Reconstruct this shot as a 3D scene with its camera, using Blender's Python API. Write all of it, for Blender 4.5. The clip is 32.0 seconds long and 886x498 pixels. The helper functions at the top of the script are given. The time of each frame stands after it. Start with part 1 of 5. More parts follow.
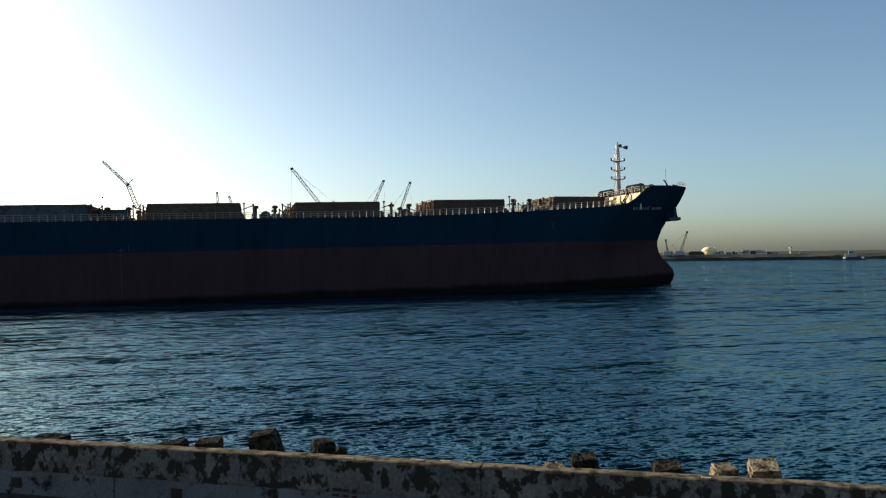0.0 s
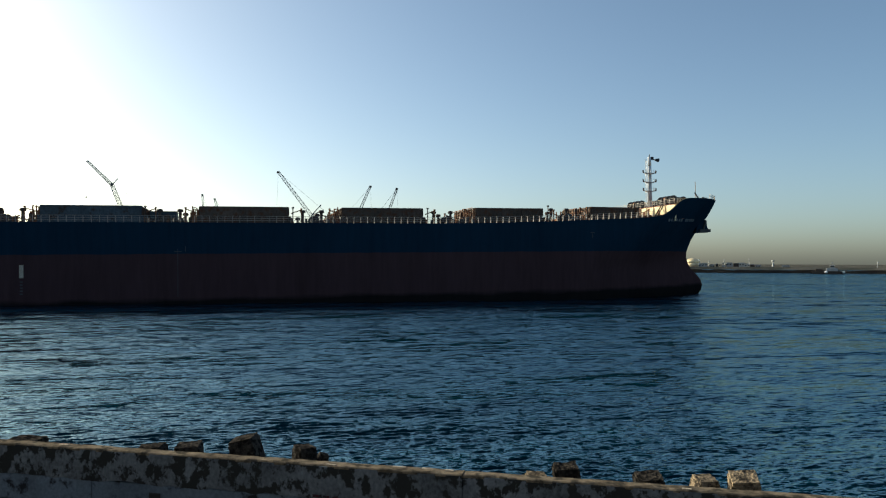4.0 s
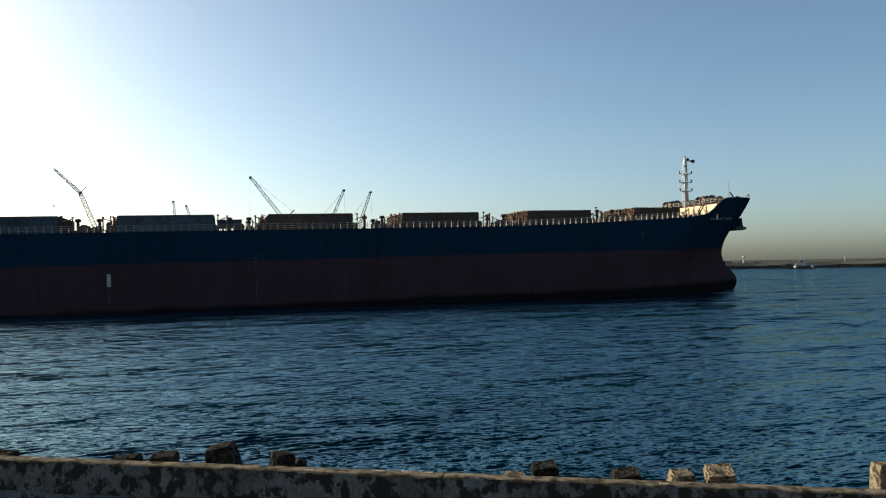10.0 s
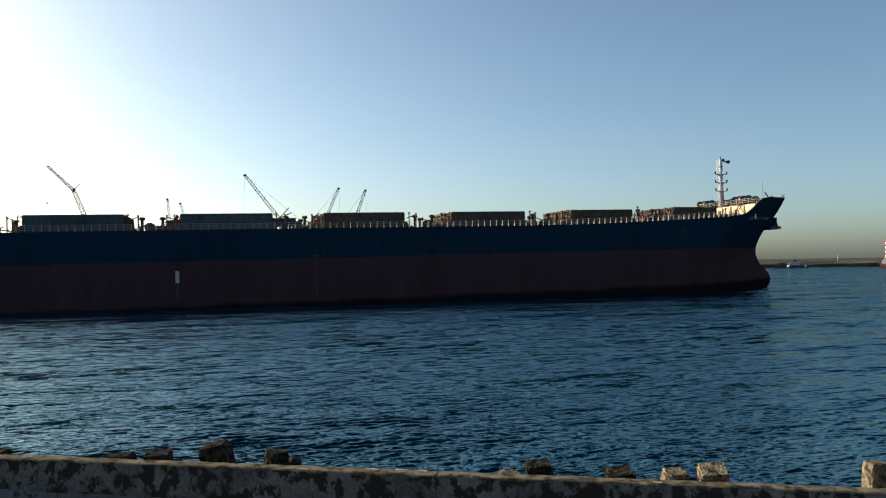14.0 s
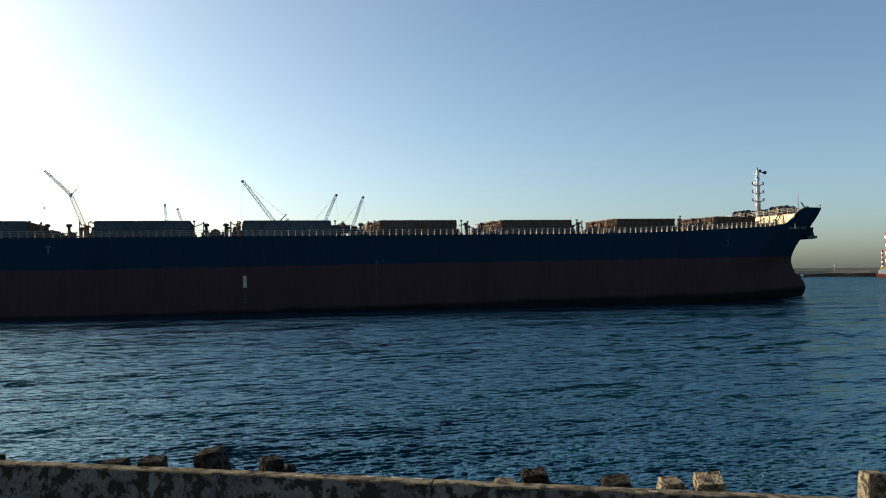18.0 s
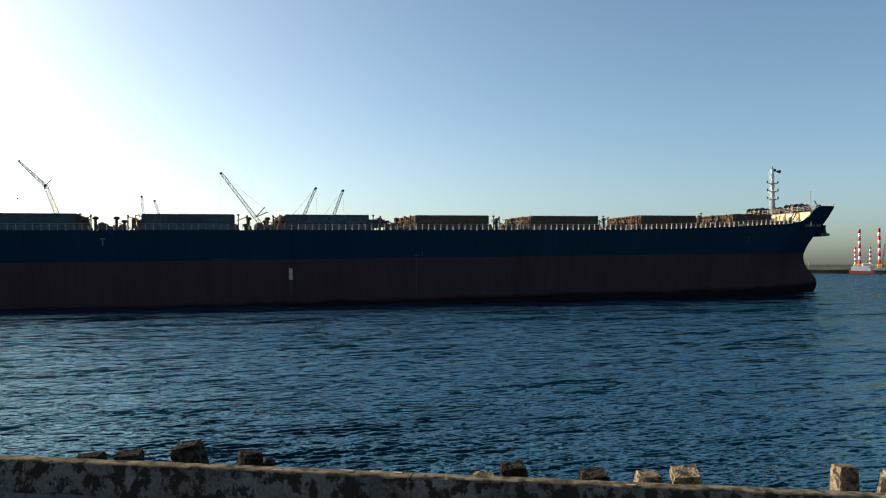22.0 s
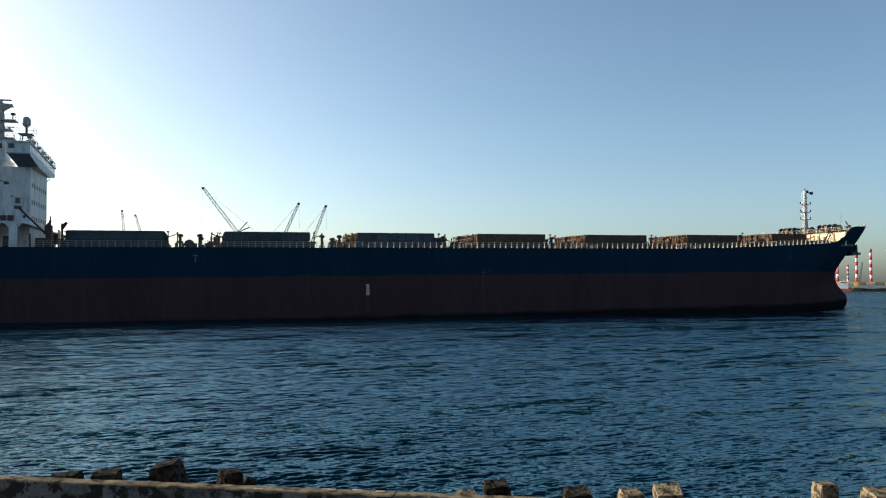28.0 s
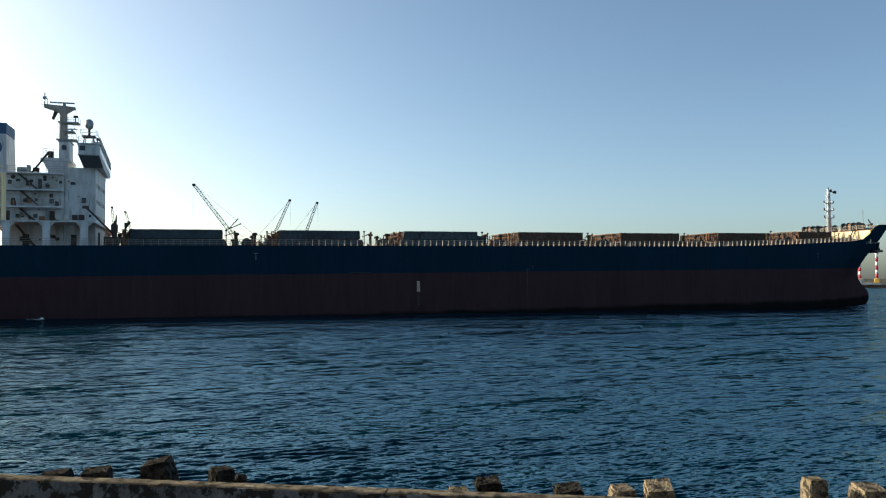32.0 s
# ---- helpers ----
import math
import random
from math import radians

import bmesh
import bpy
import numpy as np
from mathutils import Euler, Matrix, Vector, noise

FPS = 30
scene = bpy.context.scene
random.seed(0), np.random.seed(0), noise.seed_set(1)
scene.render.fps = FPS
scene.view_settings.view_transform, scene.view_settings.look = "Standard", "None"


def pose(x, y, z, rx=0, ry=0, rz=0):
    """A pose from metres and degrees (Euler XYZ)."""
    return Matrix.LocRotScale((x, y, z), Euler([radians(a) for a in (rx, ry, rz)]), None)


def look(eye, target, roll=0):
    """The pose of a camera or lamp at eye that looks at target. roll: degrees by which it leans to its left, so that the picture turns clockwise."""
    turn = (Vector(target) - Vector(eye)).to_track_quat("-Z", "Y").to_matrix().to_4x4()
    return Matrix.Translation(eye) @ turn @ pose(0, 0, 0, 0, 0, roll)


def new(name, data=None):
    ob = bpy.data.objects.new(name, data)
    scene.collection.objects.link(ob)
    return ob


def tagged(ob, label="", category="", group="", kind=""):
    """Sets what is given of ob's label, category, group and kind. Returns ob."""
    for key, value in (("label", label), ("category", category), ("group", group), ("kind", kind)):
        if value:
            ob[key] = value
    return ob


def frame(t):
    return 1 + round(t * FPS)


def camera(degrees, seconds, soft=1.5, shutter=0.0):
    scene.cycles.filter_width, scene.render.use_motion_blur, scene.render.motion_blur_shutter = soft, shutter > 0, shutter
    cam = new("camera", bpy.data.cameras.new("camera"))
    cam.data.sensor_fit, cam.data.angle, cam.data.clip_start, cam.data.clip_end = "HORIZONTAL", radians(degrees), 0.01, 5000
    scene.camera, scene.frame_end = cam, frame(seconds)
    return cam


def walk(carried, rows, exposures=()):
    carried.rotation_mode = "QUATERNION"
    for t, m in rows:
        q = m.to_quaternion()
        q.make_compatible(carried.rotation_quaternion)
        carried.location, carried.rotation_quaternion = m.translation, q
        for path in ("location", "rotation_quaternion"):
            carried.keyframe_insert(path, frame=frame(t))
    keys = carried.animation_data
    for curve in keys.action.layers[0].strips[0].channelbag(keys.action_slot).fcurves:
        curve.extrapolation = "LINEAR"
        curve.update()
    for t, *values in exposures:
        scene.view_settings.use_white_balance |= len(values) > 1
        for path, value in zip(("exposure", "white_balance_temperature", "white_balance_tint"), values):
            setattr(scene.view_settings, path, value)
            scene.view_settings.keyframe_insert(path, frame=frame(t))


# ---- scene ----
cam = camera(62.2, 32.0, soft=1.2)

# seconds, x, y, z, heading clockwise from +Y, tilt up, roll
PATH = [
    (0.0,0.012,-0.004,6.596,12.861,0.533,-0.867), (0.5,0.011,-0.004,6.595,12.913,0.393,-0.766), (1.0,0.013,-0.005,6.595,12.975,0.317,-0.528),
    (1.5,0.01,-0.004,6.597,13.064,0.249,-0.637), (2.0,0.01,-0.003,6.599,13.197,0.226,-0.662), (2.5,0.016,-0.006,6.598,13.37,0.302,-0.69),
    (3.0,0.01,-0.004,6.598,13.575,0.429,-0.388), (3.5,0.008,-0.003,6.601,13.674,0.734,0.084), (5.5,0.009,-0.003,6.592,14.929,1.602,-0.137),
    (6.0,0.007,-0.003,6.597,15.092,1.345,-0.251), (6.5,0.009,-0.003,6.598,15.099,1.454,-0.493), (7.0,0.013,-0.005,6.6,15.023,1.48,-0.804),
    (7.5,0.009,-0.003,6.593,15.131,1.456,-0.78), (8.0,0.011,-0.004,6.594,15.314,1.398,-0.83), (8.5,0.013,-0.005,6.591,15.569,1.338,-0.923),
    (9.0,0.01,-0.003,6.596,15.867,1.378,-0.897), (9.5,0.013,-0.005,6.598,15.933,1.333,-0.922), (10.0,0.009,-0.003,6.593,15.939,1.23,-0.949),
    (10.5,0.011,-0.004,6.596,15.974,1.157,-0.985), (11.0,0.01,-0.004,6.597,16.044,1.136,-0.95), (11.5,0.009,-0.003,6.594,16.099,1.113,-0.929),
    (12.0,0.012,-0.004,6.598,16.138,1.064,-0.918), (12.5,0.007,-0.002,6.597,16.235,1.045,-0.884), (13.0,0.009,-0.003,6.599,16.309,1.063,-0.887),
    (13.5,0.01,-0.004,6.598,16.368,1.083,-0.819), (14.0,0.008,-0.003,6.597,16.354,1.104,-0.814), (14.5,0.005,-0.002,6.6,16.291,1.117,-0.758),
    (16.5,0.009,-0.003,6.597,16.221,1.165,-0.622), (17.0,0.007,-0.003,6.595,16.257,1.266,-0.506), (17.5,0.006,-0.002,6.602,16.292,1.478,-0.405),
    (18.0,0.013,-0.005,6.597,16.566,1.67,-0.458), (18.5,0.008,-0.003,6.601,17.56,1.948,-0.29), (19.0,0.001,-0.001,6.593,18.462,2.181,-0.735),
    (19.5,0.003,-0.001,6.598,18.565,2.107,-0.6), (20.0,0.002,-0.001,6.59,18.858,2.194,-0.615), (20.5,0.001,-0.0,6.596,19.125,2.166,-0.497),
    (21.0,-0.006,0.002,6.593,19.81,2.072,-0.543), (21.5,-0.006,0.002,6.582,19.074,1.551,-0.369), (22.0,-0.005,0.002,6.595,18.148,1.212,-0.084),
    (22.5,-0.001,0.0,6.597,17.846,1.422,-0.354), (23.0,-0.004,0.001,6.599,17.86,1.463,-0.38), (23.5,-0.003,0.001,6.601,18.069,1.506,-0.39),
    (24.0,-0.008,0.003,6.598,18.339,1.489,-0.199), (24.5,-0.009,0.003,6.598,18.467,1.458,-0.244), (25.0,-0.02,0.007,6.599,18.639,1.17,0.068),
    (25.5,-0.03,0.011,6.626,18.146,1.097,-0.698), (27.5,-0.025,0.009,6.614,19.452,2.344,0.191), (28.0,-0.02,0.007,6.609,19.482,2.471,0.139),
    (28.5,-0.022,0.008,6.614,19.576,2.448,0.131), (29.0,-0.025,0.009,6.617,19.654,2.451,0.241), (29.5,-0.023,0.008,6.615,19.678,2.397,0.026),
    (30.0,-0.021,0.008,6.614,19.6,2.451,0.031), (30.5,-0.021,0.007,6.616,19.695,2.44,0.059), (31.0,-0.025,0.009,6.609,19.777,2.415,0.055),
    (31.5,-0.026,0.009,6.617,19.823,2.245,0.107), (32.0,-0.021,0.007,6.613,20.137,2.216,0.105),
]
walk(cam, [(t, pose(x, y, z, 90 + up, 0, -turn) @ pose(0, 0, 0, 0, 0, roll)) for t, x, y, z, turn, up, roll in PATH],
     exposures=[(0, 0.74, 6250, -1), (10, 0.75, 6250, -1), (20, 0.84, 6250, -1), (28, 0.94, 6250, -1), (32, 0.94, 6250, -1)])

# ---------------------------------------------------------------- light
SUN_AZ, SUN_EL = -46.0, 17.5          # clockwise from +Y, above the horizon
world = bpy.data.worlds.new("sky")
scene.world = world
world.use_nodes = True
wn = world.node_tree.nodes
sky = wn.new("ShaderNodeTexSky")
sky.sky_type, sky.sun_disc = "NISHITA", False
sky.sun_elevation, sky.sun_rotation = radians(SUN_EL), radians(SUN_AZ)
sky.air_density, sky.dust_density, sky.ozone_density = 0.7, 1.9, 1.0
world.node_tree.links.new(sky.outputs[0], wn["Background"].inputs[0])
wn["Background"].inputs[1].default_value = 0.10
sun = new("sun", bpy.data.lights.new("sun", "SUN"))
sun.data.energy, sun.data.angle, sun.data.color = 3.6, radians(0.53), (1.0, 0.86, 0.68)
sun_way = Vector((math.sin(radians(SUN_AZ)) * math.cos(radians(SUN_EL)), math.cos(radians(SUN_AZ)) * math.cos(radians(SUN_EL)), math.sin(radians(SUN_EL))))
sun.matrix_world = look(sun_way * 300, (0, 0, 0))


# ---------------------------------------------------------------- materials
def mat(name, rgb, rough=0.6, metal=0.0, var=0.2, scale=1.0, bump=0.0, tint=None, tint_at=0.6, tint_scale=0.3, stretch=(1, 1, 1), spread=0.12):
    """A painted or bare surface: grain of two scales, and a second colour in patches."""
    m = bpy.data.materials.new(name)
    m.use_nodes = True
    n, l = m.node_tree.nodes, m.node_tree.links
    b = n["Principled BSDF"]
    tc = n.new("ShaderNodeTexCoord")
    mp = n.new("ShaderNodeMapping")
    mp.inputs["Scale"].default_value = stretch
    l.new(tc.outputs["Object"], mp.inputs[0])
    fine, wide = n.new("ShaderNodeTexNoise"), n.new("ShaderNodeTexNoise")
    fine.inputs["Scale"].default_value, wide.inputs["Scale"].default_value = 6 * scale, 0.5 * scale
    fine.inputs["Detail"].default_value, wide.inputs["Detail"].default_value = 6, 3
    mean = n.new("ShaderNodeMath")
    mean.operation = "ADD"
    ramp = n.new("ShaderNodeMapRange")
    ramp.inputs["From Min"].default_value, ramp.inputs["From Max"].default_value = 0.6, 1.4
    ramp.inputs["To Min"].default_value, ramp.inputs["To Max"].default_value = 1 - var, 1 + var
    info = n.new("ShaderNodeObjectInfo")
    shift = n.new("ShaderNodeMapRange")
    shift.inputs["To Min"].default_value, shift.inputs["To Max"].default_value = 1 - var / 3, 1 + var / 3
    both = n.new("ShaderNodeMath")
    both.operation = "MULTIPLY"
    mul = n.new("ShaderNodeVectorMath")
    mul.operation = "SCALE"
    mul.inputs[0].default_value = rgb
    for t in (fine, wide):
        l.new(mp.outputs[0], t.inputs["Vector"])
    l.new(fine.outputs[0], mean.inputs[0]), l.new(wide.outputs[0], mean.inputs[1])
    l.new(mean.outputs[0], ramp.inputs["Value"]), l.new(info.outputs["Random"], shift.inputs["Value"])
    l.new(ramp.outputs[0], both.inputs[0]), l.new(shift.outputs[0], both.inputs[1])
    l.new(both.outputs[0], mul.inputs["Scale"])
    colour = mul.outputs[0]
    if tint:
        patch, cut, mix = n.new("ShaderNodeTexNoise"), n.new("ShaderNodeMapRange"), n.new("ShaderNodeMix")
        patch.inputs["Scale"].default_value, patch.inputs["Detail"].default_value = tint_scale, 7
        patch.inputs["Roughness"].default_value = 0.62
        cut.inputs["From Min"].default_value, cut.inputs["From Max"].default_value = tint_at - spread / 2, tint_at + spread / 2
        mix.data_type = "RGBA"
        mix.inputs["B"].default_value = (*tint, 1)
        l.new(mp.outputs[0], patch.inputs["Vector"]), l.new(patch.outputs[0], cut.inputs["Value"])
        l.new(cut.outputs[0], mix.inputs["Factor"]), l.new(colour, mix.inputs["A"])
        colour = mix.outputs["Result"]
    l.new(colour, b.inputs["Base Color"])
    b.inputs["Roughness"].default_value, b.inputs["Metallic"].default_value = rough, metal
    b.inputs["Specular IOR Level"].default_value = 0.0 if rough > 0.8 else 0.12 if rough > 0.55 else 0.4
    if bump:
        bp = n.new("ShaderNodeBump")
        bp.inputs["Strength"].default_value, bp.inputs["Distance"].default_value = 0.7, bump
        l.new(fine.outputs[0], bp.inputs["Height"]), l.new(bp.outputs[0], b.inputs["Normal"])
    return m


def hull_paint():
    """Blue topsides over a red boot, parted by a level line, streaked downwards."""
    m = mat("hull_paint", (1, 1, 1), 0.55, 0, 0.22, 0.25, 0.004, stretch=(1, 1, 0.12))
    n, l = m.node_tree.nodes, m.node_tree.links
    tc, sep = n.new("ShaderNodeTexCoord"), n.new("ShaderNodeSeparateXYZ")
    wob = n.new("ShaderNodeTexNoise")
    wob.inputs["Scale"].default_value = 0.35
    add = n.new("ShaderNodeMath")
    add.operation, add.inputs[1].default_value = "MULTIPLY_ADD", 0.25
    cut, mix, mul = n.new("ShaderNodeMapRange"), n.new("ShaderNodeMix"), n.new("ShaderNodeMix")
    l.new(tc.outputs["Object"], sep.inputs[0]), l.new(tc.outputs["Object"], wob.inputs["Vector"])
    l.new(wob.outputs[0], add.inputs[0]), l.new(sep.outputs["Z"], add.inputs[2])
    cut.inputs["From Min"].default_value, cut.inputs["From Max"].default_value = 8.18, 8.28
    l.new(add.outputs[0], cut.inputs["Value"])
    mix.data_type = mul.data_type = "RGBA"
    mix.inputs["A"].default_value, mix.inputs["B"].default_value = (0.052, 0.030, 0.032, 1), (0.0080, 0.024, 0.042, 1)
    l.new(cut.outputs[0], mix.inputs["Factor"])
    mul.blend_type = "MULTIPLY"
    mul.inputs["Factor"].default_value = 1
    b = n["Principled BSDF"]
    b.inputs["Specular IOR Level"].default_value = 0.0
    old = b.inputs["Base Color"].links[0].from_socket
    # weed-black band along the waterline with a ragged upper edge, and rubbed grime on the red
    edge, ragged_edge, weed, band_mix = n.new("ShaderNodeTexNoise"), n.new("ShaderNodeMath"), n.new("ShaderNodeMapRange"), n.new("ShaderNodeMix")
    stretch = n.new("ShaderNodeMapping")
    stretch.inputs["Scale"].default_value = (0.16, 0.16, 0.5)
    edge.inputs["Scale"].default_value, edge.inputs["Detail"].default_value = 1.0, 5
    ragged_edge.operation, ragged_edge.inputs[1].default_value = "MULTIPLY_ADD", -1.3
    weed.inputs["From Min"].default_value, weed.inputs["From Max"].default_value = 0.0, 0.75
    l.new(tc.outputs["Object"], stretch.inputs[0]), l.new(stretch.outputs[0], edge.inputs["Vector"])
    l.new(edge.outputs[0], ragged_edge.inputs[0]), l.new(sep.outputs["Z"], ragged_edge.inputs[2]), l.new(ragged_edge.outputs[0], weed.inputs["Value"])
    band_mix.data_type = "RGBA"
    band_mix.inputs["A"].default_value = (0.011, 0.010, 0.010, 1)
    l.new(weed.outputs[0], band_mix.inputs["Factor"]), l.new(mix.outputs["Result"], band_mix.inputs["B"])
    l.new(band_mix.outputs["Result"], mul.inputs["A"]), l.new(old, mul.inputs["B"])
    l.new(mul.outputs["Result"], b.inputs["Base Color"])
    return m


def water_stuff():
    """A dim blue-green body under a mirror that grows towards grazing view."""
    m = bpy.data.materials.new("sea_water")
    m.use_nodes = True
    n, l = m.node_tree.nodes, m.node_tree.links
    n.remove(n["Principled BSDF"])
    body, mirror, fres, both = n.new("ShaderNodeBsdfDiffuse"), n.new("ShaderNodeBsdfGlossy"), n.new("ShaderNodeFresnel"), n.new("ShaderNodeMixShader")
    body.inputs["Color"].default_value = (0.0003, 0.0135, 0.024, 1)
    mirror.inputs["Color"].default_value = (0.69, 0.935, 1.0, 1)
    fres.inputs["IOR"].default_value = 1.07
    share = n.new("ShaderNodeMath")        # wavelets hide part of one another
    share.operation, share.inputs[1].default_value = "MULTIPLY", 0.36
    l.new(fres.outputs[0], share.inputs[0]), l.new(share.outputs[0], both.inputs[0]), l.new(body.outputs[0], both.inputs[1]), l.new(mirror.outputs[0], both.inputs[2])
    l.new(both.outputs[0], n["Material Output"].inputs["Surface"])
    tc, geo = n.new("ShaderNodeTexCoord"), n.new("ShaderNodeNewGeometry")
    # distance from the sheet's centre, under the viewer; sets roughness and tilt
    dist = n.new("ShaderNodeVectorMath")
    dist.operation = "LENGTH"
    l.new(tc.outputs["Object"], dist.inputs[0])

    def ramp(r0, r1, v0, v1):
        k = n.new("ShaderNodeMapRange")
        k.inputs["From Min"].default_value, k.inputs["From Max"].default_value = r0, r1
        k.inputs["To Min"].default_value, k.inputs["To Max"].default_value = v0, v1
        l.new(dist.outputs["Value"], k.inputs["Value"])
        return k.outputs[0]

    def scaled(vector, factor):
        k = n.new("ShaderNodeVectorMath")
        k.operation = "SCALE"
        if isinstance(vector, tuple):
            k.inputs[0].default_value = vector
        else:
            l.new(vector, k.inputs[0])
        l.new(factor, k.inputs["Scale"])
        return k.outputs[0]

    def joined(u, v):
        k = n.new("ShaderNodeVectorMath")
        l.new(u, k.inputs[0]), l.new(v, k.inputs[1])
        return k.outputs[0]

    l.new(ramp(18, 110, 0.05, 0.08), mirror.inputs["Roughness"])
    # facet tilts faded by viewing distance: ripples on modelled waves, chop, wave groups, gusts
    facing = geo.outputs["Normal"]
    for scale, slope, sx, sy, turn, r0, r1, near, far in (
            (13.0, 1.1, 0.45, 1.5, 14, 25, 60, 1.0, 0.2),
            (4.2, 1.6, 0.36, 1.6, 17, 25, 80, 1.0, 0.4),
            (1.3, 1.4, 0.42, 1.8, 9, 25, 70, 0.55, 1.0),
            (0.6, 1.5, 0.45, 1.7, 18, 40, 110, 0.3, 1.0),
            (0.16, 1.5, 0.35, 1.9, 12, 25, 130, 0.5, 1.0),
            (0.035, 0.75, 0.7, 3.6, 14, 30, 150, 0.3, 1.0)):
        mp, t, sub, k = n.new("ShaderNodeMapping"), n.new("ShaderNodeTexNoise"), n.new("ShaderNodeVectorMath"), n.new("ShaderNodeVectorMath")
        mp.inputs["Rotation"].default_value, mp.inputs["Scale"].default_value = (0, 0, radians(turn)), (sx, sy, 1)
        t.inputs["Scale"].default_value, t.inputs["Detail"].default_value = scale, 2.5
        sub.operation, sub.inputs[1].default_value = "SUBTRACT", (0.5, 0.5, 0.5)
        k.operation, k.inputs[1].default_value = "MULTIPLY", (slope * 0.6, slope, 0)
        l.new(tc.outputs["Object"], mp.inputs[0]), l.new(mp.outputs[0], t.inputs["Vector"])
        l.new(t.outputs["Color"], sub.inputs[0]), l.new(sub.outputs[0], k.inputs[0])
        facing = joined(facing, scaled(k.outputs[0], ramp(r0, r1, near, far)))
    # added tilt towards the viewer, so far water mirrors higher, darker sky
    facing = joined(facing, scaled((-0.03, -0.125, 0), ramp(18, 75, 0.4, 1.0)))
    unit = n.new("ShaderNodeVectorMath")
    unit.operation = "NORMALIZE"
    l.new(facing, unit.inputs[0])
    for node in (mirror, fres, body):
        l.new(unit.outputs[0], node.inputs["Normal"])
    return m


HULL = hull_paint()
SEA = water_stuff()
HATCH = mat("hatch_paint", (0.058, 0.078, 0.094), 0.65, 0, 0.45, 0.6, 0.006, (0.05, 0.036, 0.028), 0.62, 0.8)
HATCH_BROWN = mat("rust_stained_hatch_paint", (0.078, 0.062, 0.050), 0.65, 0, 0.45, 0.6, 0.006, (0.085, 0.042, 0.022), 0.56, 1.2)
# wing underside tone, with the shade worked into its colour
SOFFIT = mat("slate_soffit_paint", (0.115, 0.135, 0.165), 0.6, 0, 0.15, 0.6)
# dark brown; on hatch ends it stands in for shade behind the frames
DARKBROWN = mat("soiled_bulkhead", (0.075, 0.045, 0.030), 0.75, 0, 0.4, 0.9, 0.006, (0.035, 0.025, 0.02), 0.55, 1.1)
RUST = mat("red_oxide_paint", (0.19, 0.092, 0.05), 0.7, 0, 0.3, 0.8, 0.006, (0.12, 0.06, 0.03), 0.58, 1.0)
DECK = mat("deck_paint", (0.22, 0.09, 0.06), 0.75, 0, 0.25, 0.5, 0.004, (0.12, 0.07, 0.05), 0.6, 0.4)
WHITE = mat("white_ship_paint", (0.54, 0.55, 0.56), 0.5, 0, 0.18, 0.8, 0.004, (0.27, 0.25, 0.23), 0.60, 0.9, (1, 1, 0.28), 0.28)
CREAM = mat("cream_paint", (0.78, 0.62, 0.36), 0.55, 0, 0.1, 0.6, 0.003, (0.5, 0.3, 0.14), 0.7, 0.6)
RAIL = mat("rail_paint", (0.28, 0.25, 0.215), 0.55, 0, 0.15, 1.0, 0, (0.40, 0.24, 0.12), 0.62, 1.0)
BLACK = mat("black_paint", (0.022, 0.022, 0.024), 0.5, 0, 0.25, 1.0, 0.003)
DARK = mat("dark_gear", (0.06, 0.05, 0.045), 0.6, 0, 0.3, 1.0, 0.005, (0.14, 0.06, 0.03), 0.62, 1.2)
GLASS = mat("dark_glass", (0.015, 0.02, 0.025), 0.08, 0, 0.1, 1.0)
BLUE = mat("funnel_blue", (0.03, 0.075, 0.16), 0.5, 0, 0.12, 0.8)
BUFF = mat("weathered_mast_paint", (0.36, 0.315, 0.27), 0.6, 0, 0.25, 0.9, 0.004, (0.16, 0.11, 0.075), 0.58, 0.9)
RED = mat("signal_red", (0.46, 0.022, 0.055), 0.5, 0, 0.15, 0.6)
MAROON = mat("faded_maroon_paint", (0.085, 0.036, 0.046), 0.85, 0, 0.5, 3.0, 0, (0.05, 0.045, 0.05), 0.5, 8.0)
LEGWHITE = mat("leg_white", (0.82, 0.80, 0.78), 0.5, 0, 0.06, 0.4)
YELLOW = mat("yellow_paint", (0.70, 0.42, 0.07), 0.55, 0, 0.2, 0.3, 0, (0.35, 0.2, 0.06), 0.64, 0.3)
ORANGE = mat("orange_hull", (0.66, 0.14, 0.07), 0.55, 0, 0.15, 0.3)
CRANE = mat("crane_paint", (0.09, 0.09, 0.095), 0.6, 0, 0.15, 0.3)
STEEL = mat("grey_steel", (0.26, 0.27, 0.28), 0.5, 0.2, 0.2, 0.5)
CONC = mat("sea_concrete", (0.225, 0.18, 0.128), 0.9, 0, 0.6, 4.0, 0.02, (0.065, 0.055, 0.042), 0.53, 6.0)
LIME = mat("lime_crust", (0.52, 0.44, 0.34), 0.9, 0, 0.3, 5.0, 0.005, (0.25, 0.2, 0.15), 0.55, 14.0)
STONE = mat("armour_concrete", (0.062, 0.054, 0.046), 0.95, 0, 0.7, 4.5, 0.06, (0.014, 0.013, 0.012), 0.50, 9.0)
ROADM = mat("asphalt", (0.055, 0.055, 0.057), 0.9, 0, 0.3, 3.0, 0.01)
ROCK = mat("dark_breakwater", (0.013, 0.0125, 0.012), 0.95, 0, 0.5, 0.15, 0.3, (0.026, 0.025, 0.023), 0.6, 0.08)
# paler block concrete; part of its lightness is the sun on those blocks
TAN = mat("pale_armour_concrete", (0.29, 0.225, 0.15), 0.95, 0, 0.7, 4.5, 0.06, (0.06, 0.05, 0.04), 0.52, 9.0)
SAND = mat("far_land", (0.13, 0.12, 0.10), 0.95, 0, 0.3, 0.02, 0, (0.07, 0.07, 0.06), 0.5, 0.03)
